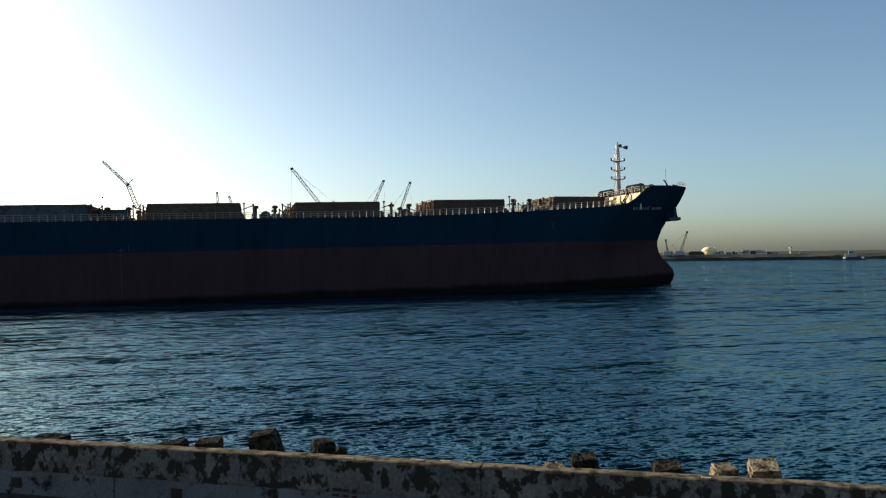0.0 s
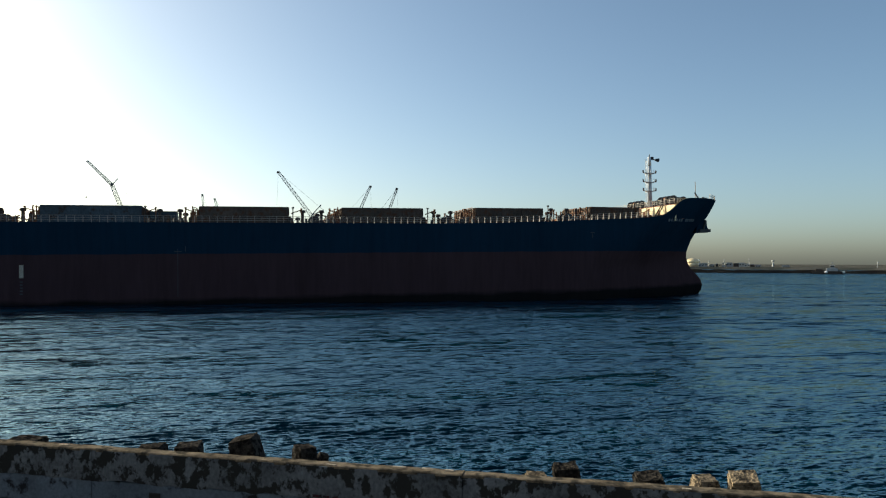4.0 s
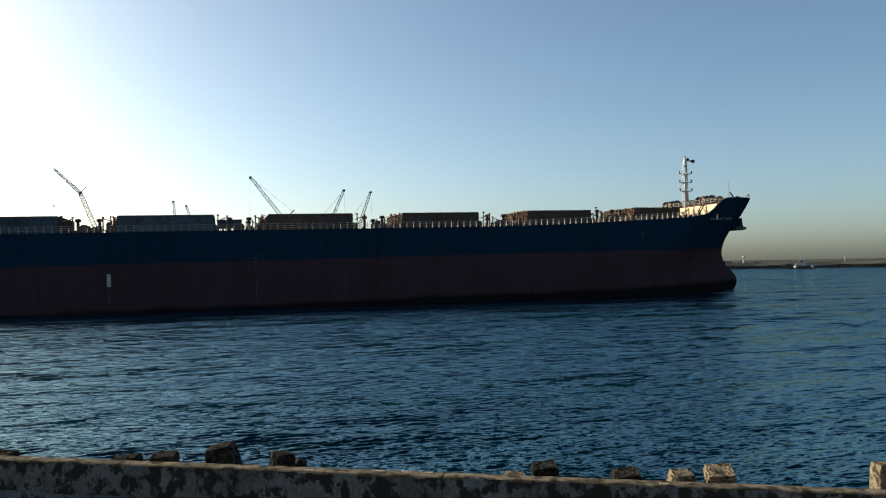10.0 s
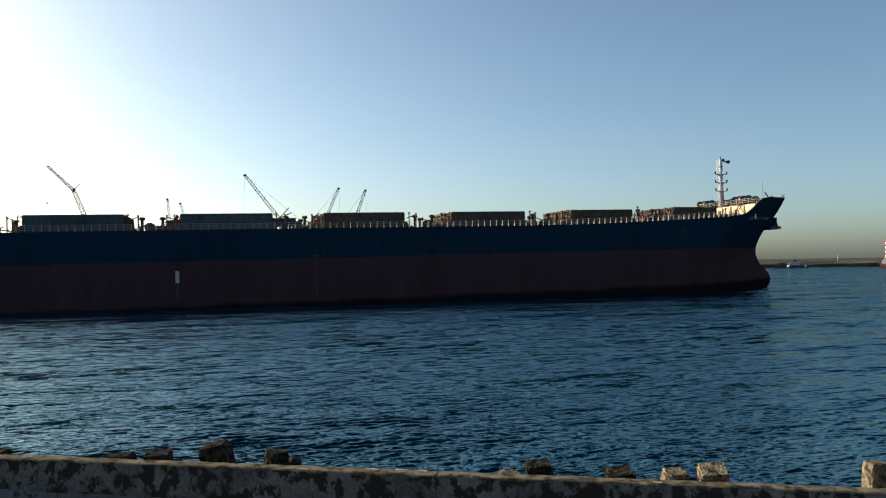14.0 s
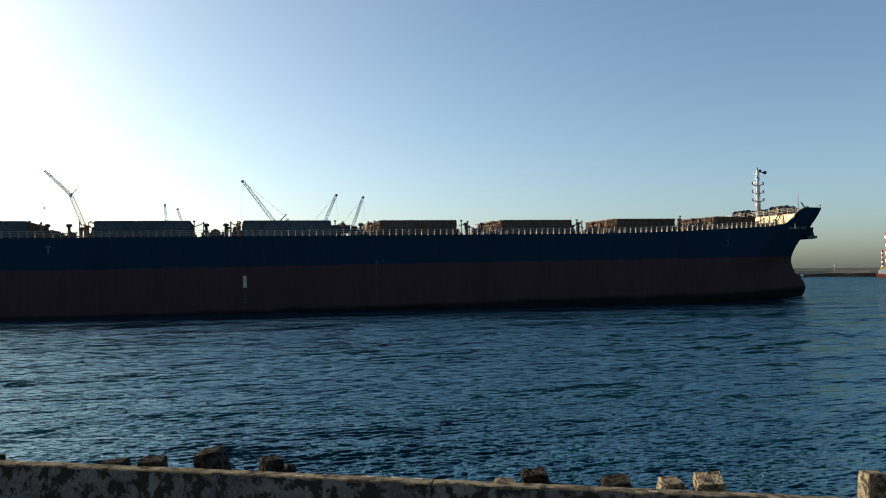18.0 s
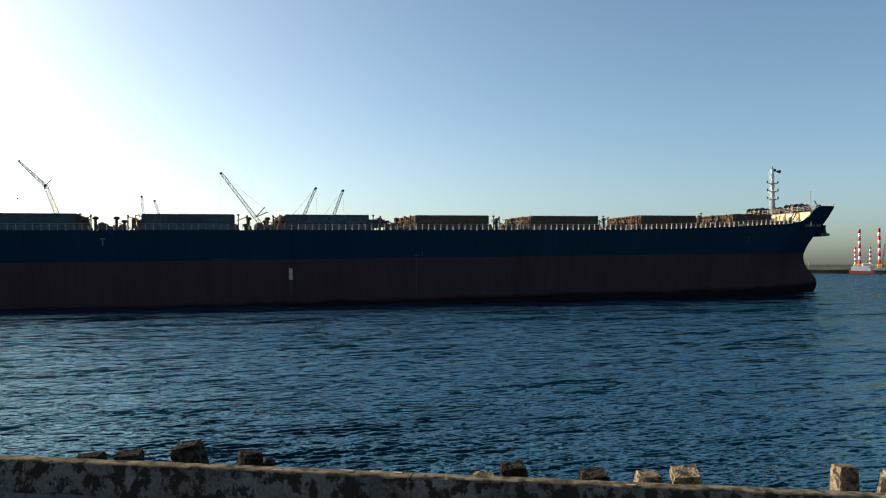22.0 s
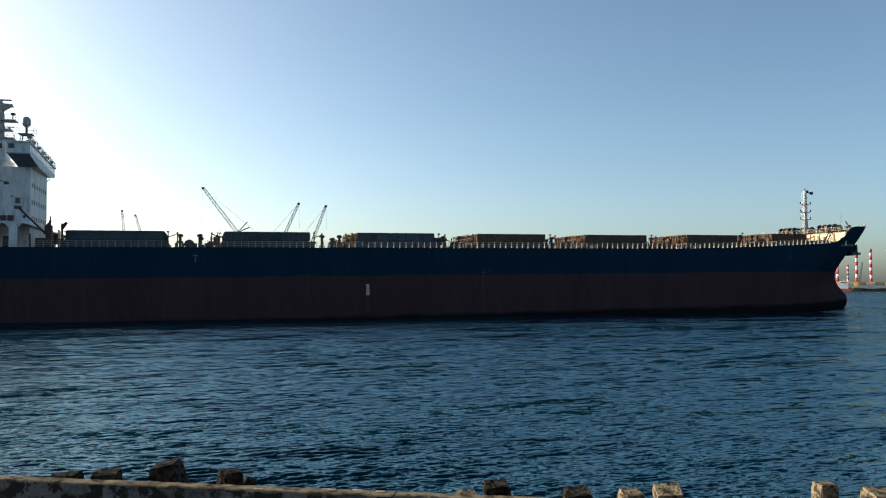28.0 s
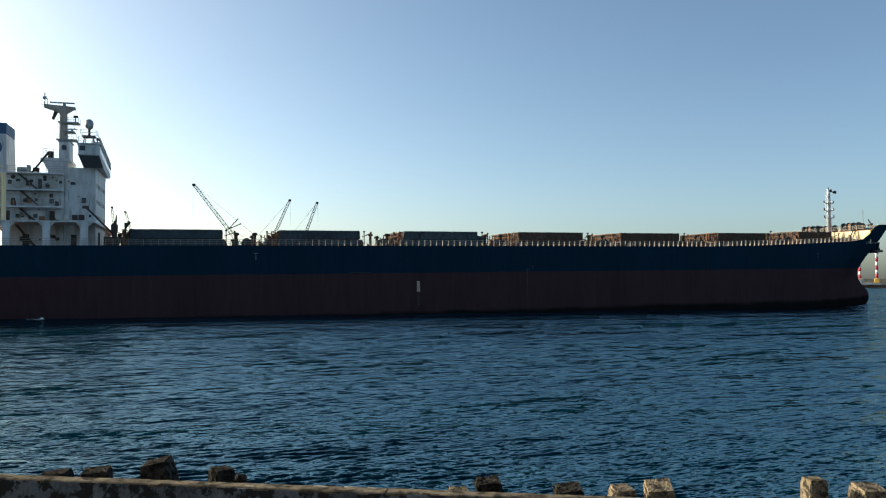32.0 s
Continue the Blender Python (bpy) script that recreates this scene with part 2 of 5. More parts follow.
PALE = mat("pale_cladding", (0.42, 0.41, 0.38), 0.7, 0, 0.12, 0.1)
WALLPAINT = mat("peeling_wall_paint", (0.165, 0.182, 0.205), 0.85, 0, 0.6, 3.2, 0.014, (0.036, 0.038, 0.037), 0.50, 4.6, (1, 1, 0.8), 0.05)
DADO = mat("blue_grey_dado", (0.14, 0.175, 0.225), 0.85, 0, 0.35, 3.0, 0.012, (0.03, 0.032, 0.036), 0.60, 3.2, (1, 1, 1), 0.09)
LETTER = mat("name_paint", (0.13, 0.145, 0.16), 0.7, 0, 0.3, 1.0)
FAINT = mat("worn_marking", (0.055, 0.058, 0.064), 0.7, 0, 0.3, 1.0)
MARK = mat("white_marking", (0.8, 0.8, 0.78), 0.6, 0, 0.1, 1.0)


# ---------------------------------------------------------------- mesh helpers
class Solid:
    """Collects the vertices and faces of one mesh."""

    def __init__(self):
        self.v, self.f = [], []

    def add(self, verts, faces):
        k = len(self.v)
        self.v += [tuple(p) for p in verts]
        self.f += [tuple(k + i for i in f) for f in faces]
        return self

    def box(self, x0, x1, y0, y1, z0, z1):
        return self.add([(x0, y0, z0), (x1, y0, z0), (x1, y1, z0), (x0, y1, z0), (x0, y0, z1), (x1, y0, z1), (x1, y1, z1), (x0, y1, z1)],
                        [(0, 3, 2, 1), (4, 5, 6, 7), (0, 1, 5, 4), (1, 2, 6, 5), (2, 3, 7, 6), (3, 0, 4, 7)])

    def cbox(self, x0, x1, y0, y1, z0, z1, c=0.05):
        """A box with chamfered edges."""
        v, q = [], ((x0, x1, 1), (y0, y1, 2), (z0, z1, 3))
        xs, ys, zs = (x0, x1), (y0, y1), (z0, z1)
        for a in (0, 1):
            for b in (0, 1):
                for d in (0, 1):
                    sx, sy, sz = (c if a == 0 else -c), (c if b == 0 else -c), (c if d == 0 else -c)
                    v += [(xs[a], ys[b] + sy, zs[d] + sz), (xs[a] + sx, ys[b], zs[d] + sz), (xs[a] + sx, ys[b] + sy, zs[d])]
        i = lambda a, b, d, k: (a * 4 + b * 2 + d) * 3 + k
        f = []
        for a in (0, 1):
            f.append([i(a, 0, 0, 0), i(a, 1, 0, 0), i(a, 1, 1, 0), i(a, 0, 1, 0)][::1 if a else -1])
            f.append([i(0, a, 0, 1), i(1, a, 0, 1), i(1, a, 1, 1), i(0, a, 1, 1)][::-1 if a else 1])
            f.append([i(0, 0, a, 2), i(1, 0, a, 2), i(1, 1, a, 2), i(0, 1, a, 2)][::1 if a else -1])
        for a in (0, 1):
            for b in (0, 1):
                f.append([i(a, b, 0, 0), i(a, b, 1, 0), i(a, b, 1, 1), i(a, b, 0, 1)])
                f.append([i(a, 0, b, 0), i(a, 1, b, 0), i(a, 1, b, 2), i(a, 0, b, 2)])
                f.append([i(0, a, b, 1), i(1, a, b, 1), i(1, a, b, 2), i(0, a, b, 2)])
                for d in (0, 1):
                    f.append([i(a, b, d, 0), i(a, b, d, 1), i(a, b, d, 2)])
        return self.add(v, f)

    def tube(self, p0, p1, r, n=8, r1=None):
        p0, p1 = Vector(p0), Vector(p1)
        r1 = r if r1 is None else r1
        w = (p1 - p0).normalized()
        u = w.orthogonal().normalized()
        s = w.cross(u)
        ring = [(math.cos(2 * math.pi * k / n), math.sin(2 * math.pi * k / n)) for k in range(n)]
        verts = [p0 + r * (a * u + b * s) for a, b in ring] + [p1 + r1 * (a * u + b * s) for a, b in ring]
        faces = [(k, (k + 1) % n, n + (k + 1) % n, n + k) for k in range(n)] + [tuple(range(n))[::-1], tuple(range(n, 2 * n))]
        return self.add(verts, faces)

    def spin(self, x, y, z, profile, n=16):
        """A turned form about an upright axis; profile: (radius, height) from the bottom up."""
        verts = [(x + r * math.cos(2 * math.pi * k / n), y + r * math.sin(2 * math.pi * k / n), z + h) for r, h in profile for k in range(n)]
        m = len(profile)
        faces = [(j * n + k, j * n + (k + 1) % n, (j + 1) * n + (k + 1) % n, (j + 1) * n + k) for j in range(m - 1) for k in range(n)]
        return self.add(verts, faces + [tuple(range(n))[::-1], tuple(range((m - 1) * n, m * n))])

    def prism(self, outline, y0, y1):
        """An outline in x, z pushed from y0 to y1."""
        n = len(outline)
        return self.add([(x, y0, z) for x, z in outline] + [(x, y1, z) for x, z in outline],
                        [(k, (k + 1) % n, n + (k + 1) % n, n + k) for k in range(n)] + [tuple(range(n))[::-1], tuple(range(n, 2 * n))])

    def lattice(self, p0, p1, w0, w1, bays, r=0.08, n=4):
        """A four-chord lattice boom."""
        p0, p1 = Vector(p0), Vector(p1)
        d = (p1 - p0).normalized()
        u = d.cross(Vector((0, 0, 1)))
        u = u.normalized() if u.length > 1e-3 else Vector((1, 0, 0))
        s = d.cross(u)
        at = lambda k, q: p0 + (p1 - p0) * k / bays + (w0 + (w1 - w0) * k / bays) / 2 * (u * (1, -1, -1, 1)[q] + s * (1, 1, -1, -1)[q])
        for q in range(4):
            self.tube(at(0, q), at(bays, q), r, n)
            for k in range(bays):
                self.tube(at(k, q), at(k + 1, (q + 1) % 4) if k % 2 else at(k + 1, (q + 3) % 4), r * 0.55, 3)
                self.tube(at(k, q), at(k, (q + 1) % 4), r * 0.5, 3)
        return self

    def mesh(self, name, material, smooth=False):
        me = bpy.data.meshes.new(name)
        me.from_pydata(self.v, [], self.f)
        bm = bmesh.new()
        bm.from_mesh(me)
        bmesh.ops.recalc_face_normals(bm, faces=bm.faces)
        bm.to_mesh(me)
        bm.free()
        me.materials.append(material)
        if smooth:
            me.polygons.foreach_set("use_smooth", [True] * len(me.polygons))
        return me


def part(name, solid, material, parent, label="", smooth=False):
    me = solid if isinstance(solid, bpy.types.Mesh) else solid.mesh(name, material, smooth)
    ob = new(name, me)
    ob.parent = parent
    if label:
        ob["label"] = label
    return ob


def thing(name, place, label, category, group="", kind="", turn=0):
    """An Empty at the base of a thing that has parts."""
    ob = new(name)
    ob.matrix_world = pose(*place, 0, 0, turn)
    return tagged(ob, label, category, group, kind)


def single(name, solid, material, label, category, group="", kind="", smooth=False, place=None, turn=0):
    ob = new(name, solid.mesh(name, material, smooth))
    if place:
        ob.matrix_world = pose(*place, 0, 0, turn)
    return tagged(ob, label, category, group, kind)


def polar(az, dist):
    return dist * math.sin(radians(az)), dist * math.cos(radians(az))


def high(el, dist):
    """Height above the water of what stands el degrees over the eye's level."""
    return 6.6 + dist * math.tan(radians(el))


# ---------------------------------------------------------------- water, quay and parapet
def sea():
    """One polar sheet with real waves, finest where the quay looks over it."""
    fine = radians(0.07)
    az = np.concatenate((np.arange(radians(-26), radians(60), fine), np.arange(radians(60), radians(334), radians(2.0))))
    # rows spaced as they are foreshortened from the quay, then growing towards the horizon
    r, q = [8.0], 8.0
    while q < 4800:
        q += min(max(0.03, q * q / 14000), max(q * 0.085, 0.03))
        r.append(q)
    r = np.array(r)
    rr, aa = np.meshgrid(r, az, indexing="ij")
    x, y = rr * np.sin(aa), rr * np.cos(aa)
    rows, cols = rr.shape
    step = np.gradient(r)[:, None]
    step = np.maximum(step, 0.4 * r[:, None] * fine)
    rng = np.random.RandomState(7)
    z = np.zeros_like(x)
    # gusts make rougher and smoother lanes
    gust = np.ones_like(x)
    for k in range(7):
        way, size = radians(195) + rng.randn() * 0.5, 9 + 40 * rng.rand()
        gust += 0.13 * np.sin((x * math.sin(way) + y * math.cos(way)) * 2 * np.pi / size + 6.28 * rng.rand() + 1.5 * np.sin((x * math.cos(way) - y * math.sin(way)) * 2 * np.pi / (size * 3.1)))
    for k in range(84):
        wave = 0.16 * (0.75 / 0.16) ** ((k + rng.rand()) / 84)
        way = radians(197) + rng.randn() * 0.42
        amp = WAVE_SLOPE * math.sqrt(2 / 84) * wave / (2 * np.pi) * (0.7 + 0.6 * rng.rand())
        fade = np.clip(2.0 - 6.0 * step / wave, 0, 1)
        if fade.max() <= 0:
            continue
        n = int(np.max(np.nonzero(fade[:, 0])[0])) + 1
        u = (x[:n] * math.sin(way) + y[:n] * math.cos(way)) * (2 * np.pi / wave) + 6.28 * rng.rand()
        wobble = 1.1 * np.sin((x[:n] * math.cos(way) - y[:n] * math.sin(way)) * 2 * np.pi / (wave * (3 + 3 * rng.rand())) + 6.28 * rng.rand())
        z[:n] += amp * fade[:n] * np.sin(u + wobble)
    z *= np.clip(gust, 0.35, 1.7)
    verts = np.stack([x.ravel(), y.ravel(), z.ravel()], 1)
    j, k = np.meshgrid(np.arange(rows - 1), np.arange(cols), indexing="ij")
    i0, i1 = j * cols + k, j * cols + (k + 1) % cols
    quads = np.stack([i0, i0 + cols, i1 + cols, i1], -1).reshape(-1, 4)
    me = bpy.data.meshes.new("water")
    me.vertices.add(len(verts))
    me.vertices.foreach_set("co", verts.ravel())
    me.loops.add(quads.size)
    me.loops.foreach_set("vertex_index", quads.ravel())
    me.polygons.add(len(quads))
    me.polygons.foreach_set("loop_start", np.arange(len(quads)) * 4)
    me.polygons.foreach_set("use_smooth", np.ones(len(quads), bool))
    me.update(calc_edges=True)
    me.materials.append(SEA)
    return tagged(new("water", me), "deep blue harbour water with small wind ripples", "water", kind="structure")


WAVE_SLOPE = 0.13
WATER = sea()
QUAY_TURN = -27.0                     # the parapet's run: along (0.891, -0.454)
WALL_AT, WALL_TOP, GROUND_Z = 10.16, 3.6, 2.74


def quay_frame():
    """x along the parapet, y across it away from the road."""
    return pose(0, 0, 0, 0, 0, QUAY_TURN)


def parapet():
    rng = random.Random(3)
    s = Solid().box(-160, 160, -400, WALL_AT - 0.004, GROUND_Z - 3, GROUND_Z)
    road = single("road", s, ROADM, "dark asphalt road behind the sea wall", "road", kind="structure")
    road.matrix_world = quay_frame()
    wall = thing("parapet_wall", (0, 0, 0), "weathered concrete sea wall with peeling pale paint and black stains", "wall", kind="structure", turn=QUAY_TURN)
    # unseen wall, added to cut the sky light on parapet and blocks
    blocker = single("facade_behind", Solid().box(-70, 70, -6.4, -6.0, GROUND_Z, GROUND_Z + 16), STEEL, "plain grey wall added behind the viewer to block sky light", "wall", kind="structure")
    blocker.matrix_world = quay_frame()
    # body of the wall in cast lengths, each a little out of line, under a worn coping
    x = -44.0
    while x < 44:
        n = 5.9 + rng.random() * 0.2
        out = rng.uniform(-0.012, 0.012)
        part("wall_panel", Solid().cbox(x + 0.006, x + n - 0.006, WALL_AT + 0.012 + out, WALL_AT + 0.22, GROUND_Z - 0.3, GROUND_Z + 0.40 + rng.uniform(-0.02, 0.02), 0.012), DADO, wall, "blue-grey painted lower wall")
        part("wall_cap", ragged(x + 0.004, x + n - 0.004, WALL_AT + out, WALL_AT + 0.23, GROUND_Z + 0.40, WALL_TOP, rng), WALLPAINT, wall)
        part("coping", coping(x + 0.003, x + n - 0.003, WALL_AT - 0.004 + out, WALL_AT + 0.235, WALL_TOP - 0.02, WALL_TOP + 0.022, rng), CONC, wall, "sunlit worn concrete coping")
        x += n
    # faded red painted figures, not legible
    for k, (x, w) in enumerate(((-4.29, 0.11), (-4.13, 0.10), (-3.98, 0.08))):
        for z, h in ((2.97, 0.045), (3.07, 0.035), (3.15, 0.04)):
            part("painted_mark", Solid().box(x, x + w, WALL_AT - 0.016, WALL_AT - 0.011, z, z + h - 0.006 * k), MAROON, wall, "faded maroon painted mark")
    # scuppers through the foot of the wall
    for x in (-14.2, -10.05, -7.02, -3.2, 0.9, 4.7):
        part("scupper", Solid().cbox(x, x + 0.20, WALL_AT - 0.006, WALL_AT + 0.06, GROUND_Z + 0.10, GROUND_Z + 0.27, 0.01), BLACK, wall, "dark drain hole")
    # pale lime crusts on the coping
    for x, y, w in ((-3.12, 0.15, 0.20), (-2.68, 0.16, 0.16), (-2.34, 0.15, 0.13), (-8.75, 0.10, 0.16), (-4.1, 0.03, 0.14), (0.9, 0.05, 0.12)):
        part("lime_crust", ragged(x, x + w, WALL_AT + y, WALL_AT + y + 0.05, WALL_TOP + 0.012, WALL_TOP + 0.029, rng), LIME, wall, "pale lime crust")
    # rubble slope down to the water
    s = Solid()
    for k in range(60):
        x0 = -60 + 2 * k
        s.add([(x0, WALL_AT + 0.32, WALL_TOP - 0.72), (x0 + 2, WALL_AT + 0.32, WALL_TOP - 0.72), (x0 + 2, WALL_AT + 2.1, WALL_TOP - 0.95), (x0, WALL_AT + 2.1, WALL_TOP - 0.95),
               (x0, WALL_AT + 5.6, -1.2), (x0 + 2, WALL_AT + 5.6, -1.2)], [(0, 1, 2, 3), (3, 2, 5, 4)])
    slope = single("revetment_slope", s, STONE, "concrete revetment sloping down to the water", "revetment", kind="structure")
    slope.matrix_world = quay_frame()
    return wall


def coping(x0, x1, y0, y1, z0, z1, rng):
    """A strip with a chipped, uneven front edge."""
    s, n = Solid(), 40
    rows = []
    for k in range(n + 1):
        x = x0 + (x1 - x0) * k / n
        a, h = rng.uniform(0, 0.018) + (0.03 if rng.random() < 0.08 else 0), rng.uniform(-0.008, 0.008)
        rows.append([(x, y0 + a, z0), (x, y0 + a, z1 - 0.015 + h), (x, y0 + a + 0.02, z1 + h), (x, y1 - 0.02, z1 + h * 0.6), (x, y1, z1 - 0.02), (x, y1, z0)])
    return band(s, rows)


def band(s, rows):
    m = len(rows[0])
    s.add([p for r in rows for p in r], [(j * m + k, (j + 1) * m + k, (j + 1) * m + (k + 1) % m, j * m + (k + 1) % m) for j in range(len(rows) - 1) for k in range(m)]
          + [tuple(range(m)), tuple(range((len(rows) - 1) * m, len(rows) * m))[::-1]])
    return s


def ragged(x0, x1, y0, y1, z0, z1, rng):
    """A rendered face whose lower edge breaks off unevenly over the wall below."""
    rows, n = [], 34
    for k in range(n + 1):
        x, d = x0 + (x1 - x0) * k / n, rng.uniform(-0.03, 0.015)
        rows.append([(x, y0 + rng.uniform(0, 0.006), z0 + d), (x, y0 + rng.uniform(0, 0.006), z1), (x, y1, z1), (x, y1, z0 + d)])
    return band(Solid(), rows)


def armour_block(name, mid, wide, deep, top, yaw, tip, lean, taper, rough, seed, material, label, category="concrete block", at=11.45):
    """A cast block end: a tapered box standing askew, its corners rounded and its faces pitted."""
    low = 2.55
    tall = top - low
    bm = bmesh.new()
    bmesh.ops.create_cube(bm, size=1.0)
    bmesh.ops.bevel(bm, geom=bm.edges[:], offset=0.05, segments=2, affect="EDGES")
    bmesh.ops.triangulate(bm, faces=bm.faces[:])
    for _ in range(3):
        bmesh.ops.subdivide_edges(bm, edges=[e for e in bm.edges if e.calc_length() > 0.07], cuts=1, use_grid_fill=True)
    for v in bm.verts:
        k = 1 - taper * (v.co.z + 0.5)
        v.co = Vector((v.co.x * wide * k, v.co.y * deep * k, v.co.z * tall))
    bm.normal_update()
    for v in bm.verts:
        q = v.co * 6 + Vector((seed * 9.1, seed * 3.3, seed * 1.7))
        v.co += v.normal * 0.6 * rough * (1.1 * noise.noise(q) + 0.9 * noise.noise(q * 2.7) + 0.7 * noise.noise(q * 6.5))
    me = bpy.data.meshes.new(name)
    bm.to_mesh(me)
    bm.free()
    me.materials.append(material)
    ob = new(name, me)
    ob.matrix_world = quay_frame() @ pose(mid, at, (low + top) / 2, tip, lean, yaw)
    return tagged(ob, label, category, "armour blocks behind the wall")


def blocks():
    # middle, width, depth, top, turn, tip to the road, lean, taper, roughness
    for k, (mid, wide, deep, top, yaw, tip, lean, taper, rough, m, label) in enumerate((
            (-10.45, 0.62, 0.50, 3.36, 10, 0, 3, 0.10, 0.030, STONE, "dark broken concrete block behind the sea wall"),
            (-7.84, 0.54, 0.45, 3.38, 14, 0, -5, 0.15, 0.026, STONE, "dark low concrete block behind the sea wall"),
            (-7.12, 0.45, 0.42, 3.45, 20, 4, -2, 0.06, 0.018, STONE, "dark squarish concrete block behind the sea wall"),
            (-5.96, 0.50, 0.46, 3.65, 6, 6, -13, 0.16, 0.010, STONE, "large tilted concrete block leaning above the sea wall"),
            (-5.01, 0.34, 0.36, 3.54, 48, 2, 2, 0.08, 0.014, STONE, "upright concrete block with a pale sunlit side"),
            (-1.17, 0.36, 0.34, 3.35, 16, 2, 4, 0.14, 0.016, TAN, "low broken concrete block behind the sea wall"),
            (-0.67, 0.42, 0.36, 3.52, 12, 8, -4, 0.10, 0.028, STONE, "rough pitted concrete block behind the sea wall"),
            (0.55, 0.42, 0.38, 3.46, 12, 10, -5, 0.06, 0.022, STONE, "flat-topped concrete block behind the sea wall"),
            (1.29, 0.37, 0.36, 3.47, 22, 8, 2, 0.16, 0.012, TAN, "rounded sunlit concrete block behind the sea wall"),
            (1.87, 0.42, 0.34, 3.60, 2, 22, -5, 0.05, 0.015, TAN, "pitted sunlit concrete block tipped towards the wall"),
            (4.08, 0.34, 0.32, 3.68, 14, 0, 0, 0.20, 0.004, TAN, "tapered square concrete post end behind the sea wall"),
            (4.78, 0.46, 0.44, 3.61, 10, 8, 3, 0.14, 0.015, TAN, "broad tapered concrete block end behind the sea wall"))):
        armour_block("concrete_block", mid, wide, deep, top, yaw, tip, lean, taper, rough, k + 1, m, label)
    armour_block("rubble_stone", -4.66, 0.42, 0.28, 3.50, 30, 0, 14, 0.62, 0.03, 30, STONE, "jagged brown stone leaning on a concrete block", "stone", 11.2)


parapet()
blocks()


# ---------------------------------------------------------------- the bulk carrier (bow along +x, starboard side at -y, its middle on y = 0)
BEAM, DECK_Z, STERN = 16.5, 13.0, -136.0


def lerp(rows, q):
    """The value at q of a broken line."""
    for (a, va), (b, vb) in zip(rows, rows[1:]):
        if q <= b:
            return va + (vb - va) * max(0.0, (q - a) / (b - a))
    return rows[-1][1]


STEM = [(-2, 78.4), (-0.7, 79.7), (0.2, 80.2), (1.1, 80.3), (2.0, 79.9), (3.0, 79.0), (4.4, 77.4), (6.2, 76.4), (7.8, 76.4), (10, 77.3), (12.4, 78.9), (15.1, 81.2), (17.2, 82.6), (18.9, 83.3)]
EDGE = [(-140, 13.0), (18, 13.0), (30, 13.2), (42, 13.6), (52, 14.05), (57, 14.3), (59.5, 14.6), (61.4, 15.15), (62.9, 16.0), (64.2, 17.2), (65.3, 18.0), (66.6, 18.35), (72, 18.55), (83.4, 18.95)]


def half_breadth(x, z):
    stem = lerp(STEM, z)
    full = lerp([(-2, 41.0), (6, 46.0), (13, 55.0), (19.4, 62.0)], z)
    if x >= stem:
        return 0.0
    b = BEAM
    if x > full:
        u = (x - full) / (stem - full)
        power = lerp([(-2, 1.45), (5, 1.45), (10, 1.8), (14, 2.0), (19.4, 2.1)], z)
        b = BEAM * max(0.0, 1 - u ** power) ** lerp([(-2, 0.92), (5, 0.97), (14, 0.92), (19.4, 0.86)], z)
    if x < -96:
        u = (-96 - x) / 44.0
        b = BEAM * (1 - lerp([(-2, 0.95), (4, 0.62), (10, 0.25), (13, 0.18)], z) * u ** lerp([(-2, 1.6), (13, 2.6)], z))
    return max(b, 0.0)


def hull_mesh():
    """Plates lofted from sections; the bulwark rises to the bow."""
    levels = [k / 17 for k in range(18)]
    stations = [STERN + 4 * k for k in range(10)] + [-96 + 6 * k for k in range(23)] + [40 + 2 * k for k in range(10)] + [60 + k for k in range(12)]
    rows = []
    for x in stations:
        top = lerp(EDGE, x)
        rows.append([(x, half_breadth(x, -1.6 + (top + 1.6) * k), -1.6 + (top + 1.6) * k) for k in levels])
    # towards the stem the sections fan out so that they follow its curve
    last = stations[-1]
    for k in range(1, 15):
        u = k / 14
        row = []
        for q in levels:
            z = -1.6 + (lerp(EDGE, last) + 1.6) * q
            for _ in range(4):
                x = last + (lerp(STEM, z) - last) * u
                z = -1.6 + (lerp(EDGE, x) + 1.6) * q
            row.append((x, half_breadth(x, z) if k < 14 else 0.0, z))
        rows.append(row)
    s, m = Solid(), len(levels)
    for side in (-1, 1):
        s.add([(x, side * y, z) for r in rows for x, y, z in r],
              [(j * m + k, (j + 1) * m + k, (j + 1) * m + k + 1, j * m + k + 1) for j in range(len(rows) - 1) for k in range(m - 1)])
    n = len(rows) * m
    s.add([(x, e * y, z) for e in (-1, 1) for x, y, z in rows[0]], [(k, k + 1, m + k + 1, m + k) for k in range(m - 1)])
    me = s.mesh("hull", HULL, True)
    bm = bmesh.new()
    bm.from_mesh(me)
    bmesh.ops.remove_doubles(bm, verts=bm.verts, dist=0.004)
    bmesh.ops.recalc_face_normals(bm, faces=bm.faces)
    bm.to_mesh(me)
    bm.free()
    return me


def deck_mesh(x0, x1, z_of, inset):
    rows, n = [], 60
    for k in range(n + 1):
        x = x0 + (x1 - x0) * k / n
        z = z_of(x)
        b = max(0.02, half_breadth(x, z) - inset)
        rows.append([(x, -b, z), (x, b, z), (x, b, z - 0.15), (x, -b, z - 0.15)])
    return band(Solid(), rows)


def rails(s, x0, x1, side, levels, z_of, y_of, r=0.035):
    n = max(1, int((x1 - x0) / 4))
    for lv in levels:
        for k in range(n):
            a, b = x0 + (x1 - x0) * k / n, x0 + (x1 - x0) * (k + 1) / n
            s.tube((a, side * y_of(a), z_of(a) + lv), (b, side * y_of(b), z_of(b) + lv), r, 4)
    return s


